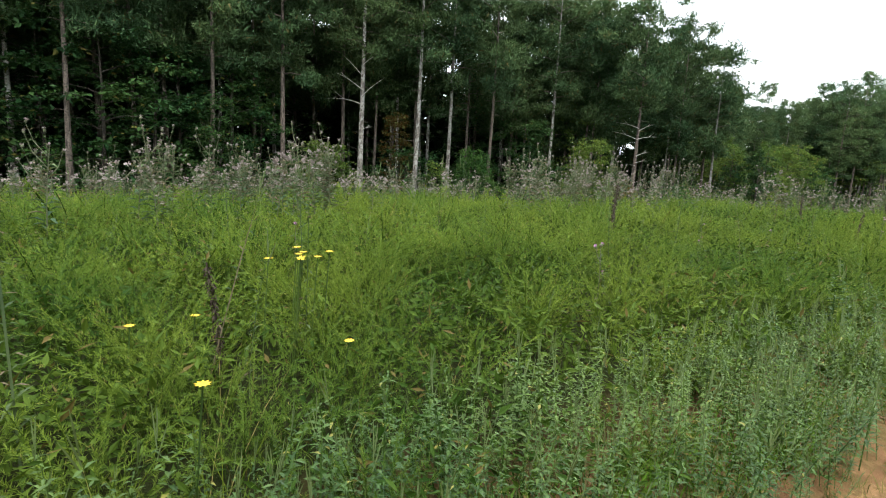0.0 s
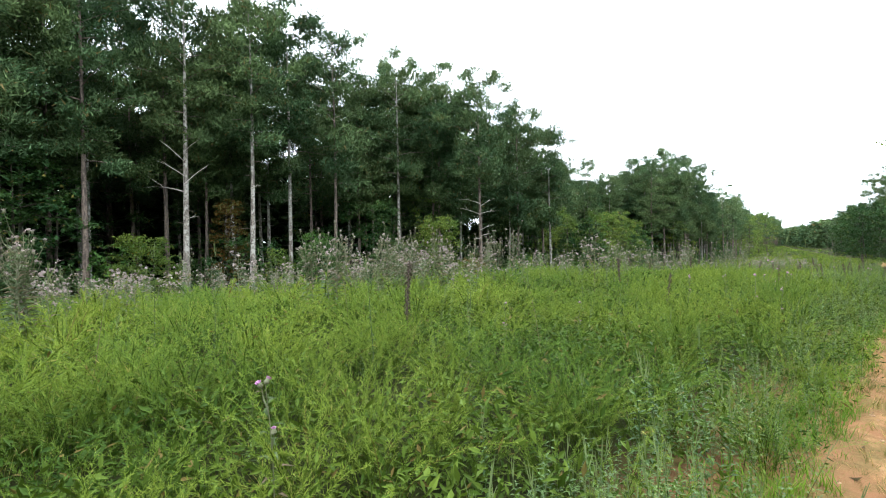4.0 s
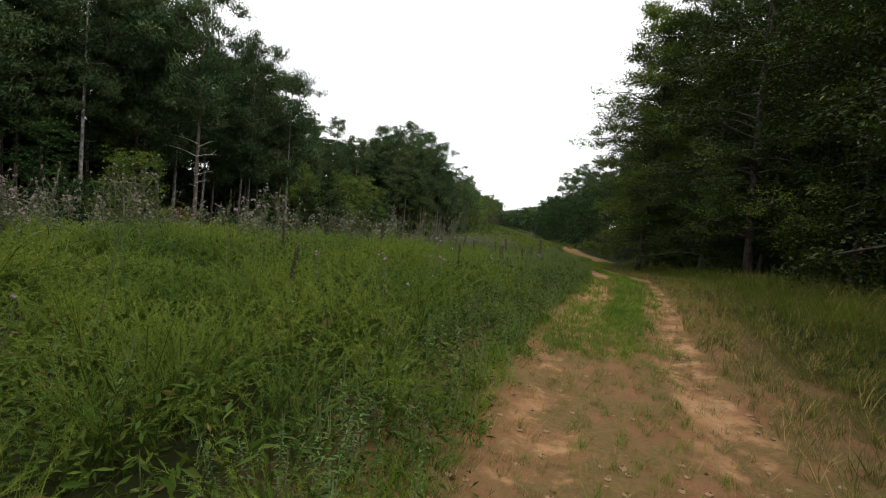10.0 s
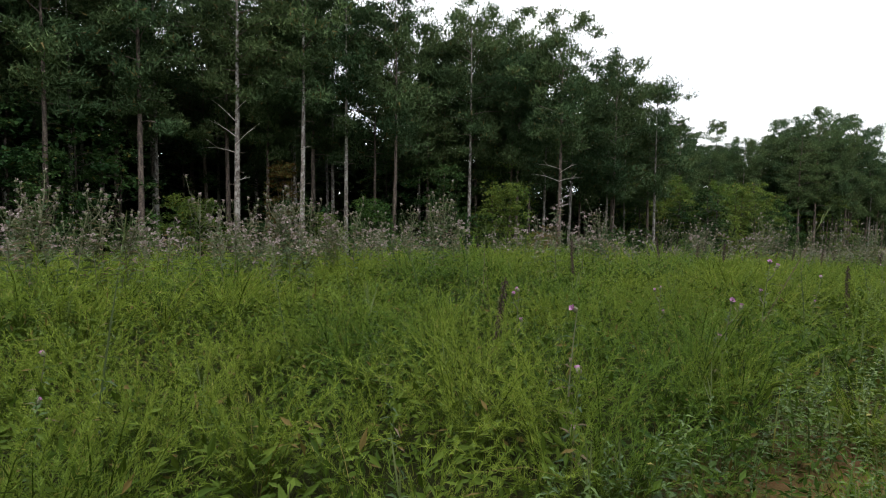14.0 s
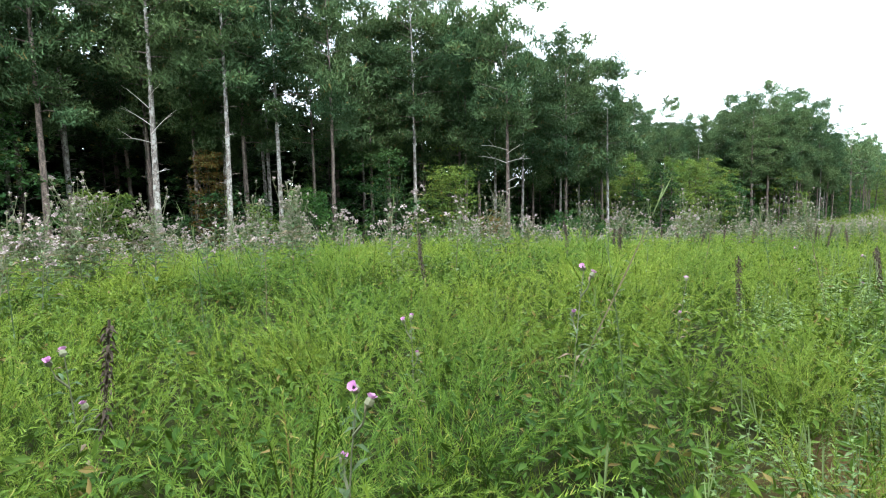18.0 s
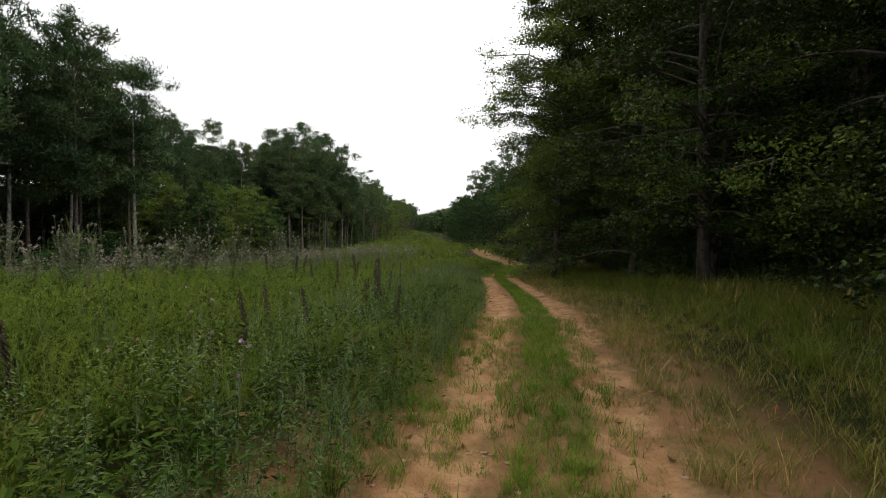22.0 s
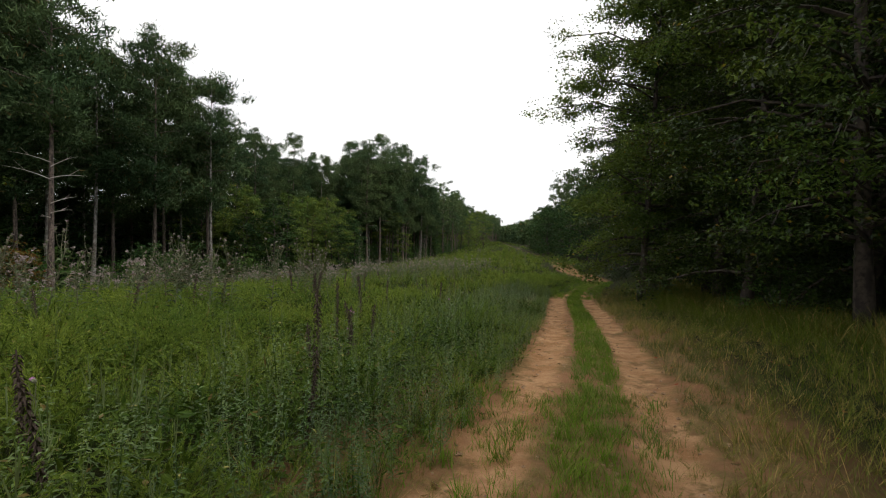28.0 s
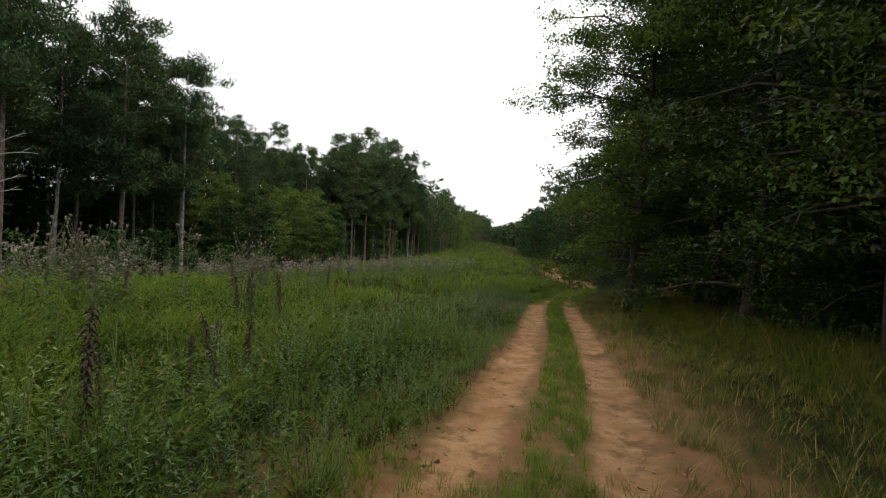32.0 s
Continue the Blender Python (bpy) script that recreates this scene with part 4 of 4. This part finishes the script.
FEN_N = [fennel(14, 112, 1.0, 0.058, 0.0048, 0.12) for _ in range(6)]
FEN_K = [fennel(9, 54, 1.0, 0.10, 0.0100, 0.2) for _ in range(4)]
FEN_M = [fennel(6, 36, 1.0, 0.16, 0.0180, 0.3) for _ in range(4)]
FEN_F = [fennel(4, 10, 0.95, 0.30, 0.055, 0.4) for _ in range(3)]
x, y = mounds_of(1.5, 6.0, -2, 33, 0.74, 3, 0.15)
near_f = grown(FEN_N, x, y, 0.6, 0.98, 0.1, 0.03, 0.3)
x, y = mounds_of(5.6, 15.5, -6, 42, 0.9, 4, 0.22)
near_f += grown(FEN_K, x, y, 0.6, 0.98, 0.14, 0.03, 0.4)
x, y = scatter(2000, 11, 32, -14, 60)
x, y = x[~in_wood(x, y)], y[~in_wood(x, y)]
mid_f = grown(FEN_M, x, y, 0.6, 1.1, 0.18, 0.03, 0.5)
x, y = scatter(2700, 3.0, 36, 36, 130)
x, y = x[~in_wood(x, y)], y[~in_wood(x, y)]
x2, y2 = scatter(1800, 30, 62, -40, 45)
x2, y2 = x2[~in_wood(x2, y2)], y2[~in_wood(x2, y2)]
far_f = grown(FEN_F, np.concatenate([x, x2]), np.concatenate([y, y2]), 0.4, 0.8, 0.12, 0.03, 0.3)
x, y = scatter(2000, -4, 32, 125, 420)
x, y = x[~in_wood(x, y)], y[~in_wood(x, y)]
far_f += grown(FEN_F, x, y, 0.6, 1.0, 0.12)
x, y = scatter(500, -4, 4, 92, 125)
far_f += grown(FEN_F, x, y, 0.2, 0.45, 0.12, low=True)
x, y = scatter(420, 0.9, 6, 47, 66)
far_f += grown(FEN_M, x, y, 0.5, 0.9, 0.12)
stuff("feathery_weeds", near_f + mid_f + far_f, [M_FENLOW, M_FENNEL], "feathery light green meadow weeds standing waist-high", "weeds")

TUFT_N = [blades(18, 0.75, 0.006, 0.12, 0.6, 0.9, 3) for _ in range(4)]
TUFT_F = [blades(9, 0.7, 0.035, 0.22, 0.5, 0.6, 2) for _ in range(4)]
x, y = scatter(1100, 1.9, 14, -4, 40, 1.2)
tall = grown(TUFT_N, x, y, 0.4, 0.9, 0.15, 0.03, 0.3)
x, y = scatter(4200, 10, 60, -40, 130)
x, y = x[~in_wood(x, y)], y[~in_wood(x, y)]
tall += grown(TUFT_F, x, y, 0.6, 1.1, 0.15)
x, y = scatter(3000, 2.5, 34, 40, 160)
x, y = x[~in_wood(x, y)], y[~in_wood(x, y)]
tall += grown(TUFT_F, x, y, 0.6, 1.1, 0.15)
stuff("meadow_grass", tall, [M_GRASS], "tall uncut green meadow grass bending over", "grass")

# Low leaves take the darkened foot colour, so the gaps look shaded.
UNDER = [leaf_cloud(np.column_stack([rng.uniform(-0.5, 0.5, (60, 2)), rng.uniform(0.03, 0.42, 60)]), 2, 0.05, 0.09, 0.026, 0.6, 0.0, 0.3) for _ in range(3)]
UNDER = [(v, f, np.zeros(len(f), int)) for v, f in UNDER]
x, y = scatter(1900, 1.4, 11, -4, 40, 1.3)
stuff("undergrowth", grown(UNDER, x, y, 0.8, 1.3, 0.05, 0.02), [M_FENLOW], "low green growth under the tall weeds, darkened as shade", "weeds")

# tall single weeds that stand out of the meadow
SPIRE = [leafy_weed(rng.uniform(1.2, 1.5), 17, 0.10, 0.016, 0.16) for _ in range(4)]
x, y = scatter(330, 2.6, 26, -5, 60, 1.1)
stuff("tall_weeds", grown(SPIRE, x, y, 0.7, 1.15, 0.12), [M_THLEAF, M_SPIKE], "slender upright weeds with narrow leaves above the meadow", "weeds")

WEED_N = [leafy_weed(rng.uniform(0.7, 0.95), 15, 0.105, 0.032, 0.22 if k % 2 else 0.0) for k in range(6)]
x, y = scatter(3800, 1.0, 3.6, -4, 50, 1.4)
k = (y > 19.5) | ((trail_x(y) - x < 2.1) & (rng.uniform(0, 1, len(y)) < 0.7))
x, y = x[k], y[k]
weeds = grown(WEED_N, x, y, 0.55, 1.0, 0.12, 0.03, 0.2)
x, y = scatter(900, 1.2, 2.3, 6, 30, 0.8)
x2, y2 = scatter(420, 0.9, 2.0, -4, 6)
x, y = np.concatenate([x, x2]), np.concatenate([y, y2])
weeds += grown(WEED_N, x, y, 0.22, 0.45, 0.15, 0.01, low=True)
x, y = scatter(620, 1.0, 2.3, 0.5, 7)
weeds += grown(WEED_N, x, y, 0.38, 0.68, 0.15, 0.02, low=True)
x, y = scatter(160, 2.5, 9, -4, 34)
weeds += grown(WEED_N, x, y, 0.4, 0.85, 0.15, 0.03)
x, y = scatter(330, -7.6, -5.2, 8, 50)
weeds += grown(WEED_N, x, y, 0.35, 0.9, 0.15, 0.03)
stuff("broadleaf_weeds", weeds, [M_WEED, M_SPIKE], "dark green broad-leaved weeds with upright seed spikes beside the trail", "weeds")

SHORT = [blades(13, 0.16, 0.007, 0.09, 0.6, 0.5, 2) for _ in range(4)]
x, y = scatter(2800, -0.36, 0.22, 17, 60)
low = grown(SHORT, x, y, 0.4, 1.1, 0.2, 0.01, low=True)
x, y = scatter(420, -0.5, 0.5, 0, 18)
low += grown(SHORT, x, y, 0.3, 0.8, 0.2, 0.01, low=True)
x, y = scatter(520, -0.3, 1.0, 14.5, 19)
low += grown(SHORT, x, y, 0.4, 1.0, 0.2, 0.01, low=True)
x, y = scatter(1500, 1.12, 1.6, -4, 55, 0.8)
low += grown(SHORT, x, y, 0.5, 1.3, 0.2, 0.01, low=True)
x, y = scatter(1300, -1.4, 1.6, 47, 64)
low += grown(SHORT, x, y, 0.6, 1.3, 0.2, 0.01, low=True)
x, y = scatter(500, 1.25, 1.7, 1, 16)
low += grown(SHORT, x, y, 0.6, 1.3, 0.2, 0.01, low=True)
x, y = scatter(900, -0.7, 1.5, 15, 27)
low += grown(SHORT, x, y, 0.5, 1.2, 0.2, 0.01, low=True)
stuff("short_grass", low, [M_SHORT], "short bright green grass growing between the wheel tracks", "grass")

DRY_N = [blades(14, 0.30, 0.007, 0.10, 0.6, 0.6, 2) for _ in range(4)]
x, y = scatter(6500, -8.0, -1.0, -2, 55, 1.0)
dry = grown(DRY_N, x, y, 0.3, 1.1, 0.2, 0.01, low=True)
x, y = scatter(1500, -7.5, -4.4, -2, 70, 1.0)
dry += grown(DRY_N, x, y, 1.3, 2.4, 0.15, 0.01, low=True)
x, y = scatter(5200, -1.8, 1.4, -2, 27)
dry += grown(DRY_N, x, y, 0.15, 0.5, 0.35, 0.01, low=True)
x, y = scatter(2600, -3.6, -1.1, 8, 48)
dry += grown(DRY_N, x, y, 0.25, 0.8, 0.3, 0.01, low=True)
stuff("verge_grass", dry, [M_DRY], "dry brown-green grass on the verge below the trees", "grass")
x, y = scatter(2000, -8.0, -1.9, -2, 60, 0.8)
x2, y2 = scatter(1500, -8.0, -3.0, 8, 50, 0.8)
stuff("verge_weeds", grown(TUFT_N, x, y, 0.25, 0.8, 0.15) + grown(TUFT_N, x2, y2, 0.5, 1.1, 0.14, 0.03, 0.3), [M_GRASS], "green grass tufts on the verge beside the trail", "grass")


# thistles
def thistle(height, heads, leafy, label, fresh):
    """A tall branching thistle: stem, spiny leaves and flower heads."""
    ob = empty("thistle", 0, 0, 0.0, label, "thistle", "thistles")
    wood, foliage, tips = Soup(), Soup(), []
    t = np.linspace(0, 1, 5)
    a0 = rng.uniform(0, 6.283)
    pts = np.stack([np.cos(a0) * 0.08 * height * t ** 2, np.sin(a0) * 0.08 * height * t ** 2, height * t], 1)
    wood.add(*tube(pts, (0.006 if fresh else 0.011) * (1 - 0.5 * t), 5))
    tips.append(pts[-1])
    for k in range(heads - 1):
        h = rng.uniform(0.5, 0.92)
        b = np.array([np.interp(h, t, pts[:, j]) for j in range(3)])
        a = k * 2.4 + rng.normal(0, 0.4)
        ln = height * (rng.uniform(0.08, 0.16) if fresh else rng.uniform(0.12, 0.3))
        e = b + np.array([np.cos(a) * ln * 0.55, np.sin(a) * ln * 0.55, ln])
        wood.add(*tube([b, (b + e) / 2 + np.array([np.cos(a), np.sin(a), -0.3]) * 0.1 * ln, e], [0.007, 0.006, 0.004], 4))
        tips.append(e)
        for g in (0.3, 0.55, 0.8):
            c = b + (e - b) * g
            w = rng.uniform(0, 6.283)
            way = unit((math.cos(w), math.sin(w), 0.5))
            foliage.add(*leaf_shape(c, way, unit(np.cross(way, (0, 0, 1))), 0.11, 0.022, 0.3, 0.2))
    for k in range(leafy):
        h = 0.06 + 0.9 * k / leafy
        b = np.array([np.interp(h, t, pts[:, j]) for j in range(3)])
        a = k * 2.4
        way = unit((math.cos(a), math.sin(a), rng.uniform(0.2, 0.7)))
        sd = unit(np.cross(way, (0, 0, 1)))
        ln = (0.17 if fresh else 0.34) * (1.15 - 0.6 * h) * rng.uniform(0.8, 1.2)
        foliage.add(*leaf_shape(b, way, sd, ln, (0.03 if fresh else 0.075) * (1.2 - 0.5 * h), 0.3, 0.35))
    tagged(part("stem", wood.mesh("stem", [M_THSTEM]), ob), kind="stuff")
    tagged(part("foliage", foliage.mesh("foliage", [M_THLEAF]), ob), kind="stuff")
    for e in tips:
        s = Soup()
        v, f = tube([(0, 0, 0), (0, 0, 0.012), (0, 0, 0.03), (0, 0, 0.042)], [0.006, 0.019, 0.019, 0.011], 7)
        s.add(v, f, 0)
        k = 13
        a = rng.uniform(0, 6.283, k)
        r = rng.uniform(0.3, 1.0, k)
        top = 0.022 if fresh else 0.036
        for q in range(k):
            w = np.array([math.cos(a[q]), math.sin(a[q]), 0])
            sd = np.array([-w[1], w[0], 0]) * 0.0065
            b = w * 0.010 * r[q] + np.array([0, 0, 0.038])
            p = w * (0.026 if fresh else 0.040) * r[q] + np.array([0, 0, 0.038 + top * (1.1 - 0.5 * r[q])])
            s.add([b - sd, b + sd, p + sd, p - sd], [(0, 1, 2), (0, 2, 3)], 1)
        h = part("flower_head", s.mesh("flower_head", [M_THSTEM, M_PINK if fresh else M_FLUFF]), ob, "pink thistle flower head" if fresh else "pale fluffy seed head")
        h.location = e
        h.rotation_euler = (rng.normal(0, 0.3), rng.normal(0, 0.3), 0)
    return ob


def put(ob, x, y, size=1.0, turn=None):
    m = pose(x, y, float(ground_z(x, y)) - 0.02, rng.normal(0, 4), rng.normal(0, 4), rng.uniform(0, 360) if turn is None else turn)
    return copy_thing(ob, m @ Matrix.Diagonal((size, size, size, 1)))


def move(ob, x, y):
    ob.location = (x, y, float(ground_z(x, y)) - 0.02)
    return ob


FRESH = [move(thistle(0.98, 2, 14, "slender thistle with pink flower heads among meadow weeds", True), -0.9, 14.1),
         move(thistle(1.08, 3, 16, "branching thistle with several pink flower heads", True), -0.78, 17.68)]
SEED = [move(thistle(1.65, 9, 40, "tall thistle gone to pale fluffy seed in the meadow", False), -14, 22),
        move(thistle(1.45, 7, 34, "brownish seeding thistle with fluffy heads", False), -16, 30),
        move(thistle(1.8, 11, 44, "very tall branching thistle with seed heads", False), -12, 16)]
for x, y in ((-3.0, 5.9), (-3.2, 11.7), (-3.9, 10.8), (-2.07, 15.06), (-0.51, 15.53), (-0.67, 19.35), (-1.55, 16.84), (-0.57, 13.64), (-0.4, 23.9), (0.4, 22.3), (1.35, 20.4), (0.96, 23.7), (-6.0, 4.2), (1.75, 27.9), (2.9, 30.6)):
    put(FRESH[rng.integers(2)], x, y, rng.uniform(0.74, 0.88))
x, y = scatter(700, 9.0, 29, -8, 64)
keep = ~in_wood(x - 2, y) & (np.sin(0.7 * x + 1) * np.sin(0.55 * y) + rng.uniform(-0.5, 0.5, len(x)) > 0.0)
for px, py in list(zip(x[keep], y[keep]))[:220]:
    put(SEED[rng.integers(3)], px, py, rng.uniform(0.8, 1.1))
for cx, cy in ((-2.4, 31.6), (-2.6, 37.2), (-4.2, 33.7), (-5.8, 29.2), (-8.8, 12.5), (-12.9, 5.1), (-13.4, 6.7), (-10.7, 6.8), (-9.1, 17.5), (-10.1, 16.9), (-8.3, 20.2)):
    for _ in range(6):
        put(SEED[rng.integers(3)], cx + rng.normal(0, 0.6), cy + rng.normal(0, 0.6), rng.uniform(0.85, 1.15))
x, y = scatter(50, 4, 24, 50, 120)
for px, py in zip(x, y):
    put(SEED[rng.integers(3)], px, py, rng.uniform(0.7, 1.0))


def seeding_template(height):
    """A seeding thistle as one list of triangles: stem, side stems, leaves and pale heads."""
    s, tips = Soup(), []
    t = np.linspace(0, 1, 4)
    a0 = rng.uniform(0, 6.283)
    pts = np.stack([np.cos(a0) * 0.1 * t ** 2, np.sin(a0) * 0.1 * t ** 2, height * t], 1)
    s.add(*tube(pts, 0.012 * (1 - 0.5 * t), 3), 0)
    tips.append(pts[-1])
    for k in range(7):
        b = np.array([np.interp(rng.uniform(0.5, 0.92), t, pts[:, j]) for j in range(3)])
        a, ln = k * 2.4, height * rng.uniform(0.12, 0.28)
        e = b + np.array([np.cos(a) * ln * 0.55, np.sin(a) * ln * 0.55, ln])
        s.add(*ribbon([b, (b + e) / 2, e], 0.012), 0)
        tips.append(e)
    for k in range(26):
        h = 0.1 + 0.88 * k / 26
        b = np.array([np.interp(h, t, pts[:, j]) for j in range(3)])
        way = unit((math.cos(k * 2.4), math.sin(k * 2.4), rng.uniform(0.2, 0.8)))
        s.add(*leaf_shape(b, way, unit(np.cross(way, (0, 0, 1))), 0.32 * (1.15 - 0.6 * h), 0.07, 0.3, 0.35), 1)
    for e in tips:
        c = rng.normal(0, 1, (9, 3)) + np.array([0, 0, 0.8])
        c /= np.linalg.norm(c, axis=1)[:, None]
        sd = np.cross(c, rng.normal(0, 1, (9, 3)))
        sd /= np.linalg.norm(sd, axis=1)[:, None]
        v = np.stack([e - sd * 0.008, e + c * 0.055 + sd * 0.018, e + c * 0.055 - sd * 0.018], 1)
        s.add(v.reshape(-1, 3), np.arange(27).reshape(-1, 3), 2)
    return s.arrays()


STAND = [seeding_template(h) for h in (1.35, 1.5, 1.65, 1.45)]
x, y = scatter(1700, 9.0, 33, -12, 78)
k = ~in_wood(x - 1.5, y) & (np.sin(0.7 * x + 1) * np.sin(0.55 * y) + 0.5 * np.sin(1.9 * x) * np.sin(1.6 * y) + rng.uniform(-0.6, 0.6, len(x)) > -0.05)
stuff("thistle_stand", grown(STAND, x[k], y[k], 0.7, 1.08, 0.08), [M_THSTEM, M_THLEAF, M_FLUFF], "grey-green stand of thistles gone to pale seed along the meadow", "thistles")


def dead_stalk(height):
    """A dark dead weed stalk with shrivelled leaves."""
    ob = empty("dead_stalk", 0, 0, 0.0, "dark brown dead weed stalk with shrivelled leaves", "dead weed", "dead stalks")
    t = np.linspace(0, 1, 6)
    a = rng.uniform(0, 6.283)
    pts = np.stack([np.cos(a) * 0.1 * t ** 2, np.sin(a) * 0.1 * t ** 2, height * t], 1)
    part("stem", mesh_of("stem", *tube(pts, 0.017 * (1 - 0.5 * t), 5), [M_DEADSTEM]), ob)
    s = Soup()
    for k in range(120):
        h = 0.16 + 0.82 * k / 120
        b = np.array([np.interp(h, t, pts[:, j]) for j in range(3)])
        g = k * 2.4
        way = unit((math.cos(g), math.sin(g), rng.uniform(-0.9, 0.2)))
        s.add(*leaf_shape(b, way, unit(np.cross(way, (0.1, 0, 1))), rng.uniform(0.035, 0.08), 0.026, 0.5, 0.4))
    tagged(part("withered_foliage", s.mesh("withered_foliage", [M_DEADSTEM]), ob), kind="stuff")
    return ob


STALK = move(dead_stalk(1.2), 1.9, 26.05)
for x, y, k in ((0.63, 22.9, 0.9), (0.57, 24.0, 0.9), (1.21, 23.5, 0.9), (1.68, 26.5, 0.8), (2.2, 24.95, 0.8), (-0.6, 33.0, 1.1), (-4.0, 31.0, 1.0), (-2.46, 15.2, 1.0), (-5.4, 10.4, 1.35), (-3.9, 2.6, 0.9), (-3.0, 23.5, 1.1), (-5.5, 26.0, 1.2), (0.4, 31.5, 1.1), (-1.8, 36.0, 1.2), (-6.5, 35.0, 1.2), (2.0, 37.0, 1.0), (-0.5, 21.0, 0.9), (-4.5, 20.0, 1.1)):
    put(STALK, x, y, 0.85 * k)
x, y = scatter(14, 3.5, 16, 18, 52)
for px, py in zip(x, y):
    put(STALK, px, py, rng.uniform(0.8, 1.1))
for x, y, k in ((1.83, 27.9, 0.85), (1.68, 28.0, 0.75), (1.95, 28.05, 0.77), (1.55, 27.8, 0.65)):
    put(STALK, x, y, k)


def yellow_flower(x, y, height):
    """A yellow daisy-like flower on a leafy stem."""
    ob = empty("yellow_flower", x, y, None, "small yellow wildflower in the meadow weeds", "flower", "yellow flowers")
    t = np.linspace(0, 1, 4)
    pts = np.stack([0.05 * t ** 2, 0.03 * t, height * t], 1)
    part("stem", mesh_of("stem", *tube(pts, np.full(4, 0.004), 4), [M_WEED]), ob)
    s = Soup()
    for k in range(9):
        g = k * 0.7
        w = np.array([math.cos(g), math.sin(g), 0.25])
        s.add(*leaf_shape(pts[-1], unit(w), unit(np.cross(w, (0, 0, 1))), 0.035, 0.016, 0.1, 0.1))
    part("flower_head", s.mesh("flower_head", [M_YELLOW]), ob, "yellow petals")
    return ob


for k in range(9):
    yellow_flower(-3.72 + rng.normal(0, 0.12), 3.05 + rng.normal(0, 0.12), rng.uniform(0.85, 1.0))
for x, y in ((-2.87, 2.9), (-3.8, 2.0), (-2.36, 1.94), (-3.93, 2.4), (4.95, 12.5), (4.75, 11.6), (5.1, 12.0)):
    yellow_flower(x, y, rng.uniform(0.55, 0.8))

# fallen leaves on the trail
LEAF = leaf_shape(np.zeros(3), np.array([1.0, 0, 0]), np.array([0, 1.0, 0]), 0.085, 0.05, 0.3, -0.1)
x, y = scatter(420, -3.2, 1.5, 2, 40)
stuff("fallen_leaves", [spread((LEAF[0], LEAF[1], np.zeros(4, int)), x, y, ground_z(x, y) + 0.012, rng.uniform(0, 6.283, len(x)), rng.uniform(0.5, 1.2, len(x)), 0.0)], [M_LITTER], "brown and red fallen leaves scattered on the clay", "leaves")

# clods and pebbles on the bare clay
CLOD = [tube([(0, 0, -0.01), (0, 0, 0.004), (0, 0, 0.012)], [0.012, 0.016, 0.006], 5) for _ in range(2)]
CLOD = [(v * rng.uniform(0.7, 1.4, 3), f, np.zeros(len(f), int)) for v, f in CLOD]
x, y = scatter(1500, -1.25, 1.25, 3, 42)
stuff("clods", grown(CLOD, x, y, 0.3, 1.5, 0.3, 0.0, low=True), [plain_material("clod", (0.20, 0.11, 0.055), (0.40, 0.27, 0.16), 40.0, 0.95)], "small clay clods and pebbles on the wheel tracks", "pebbles")
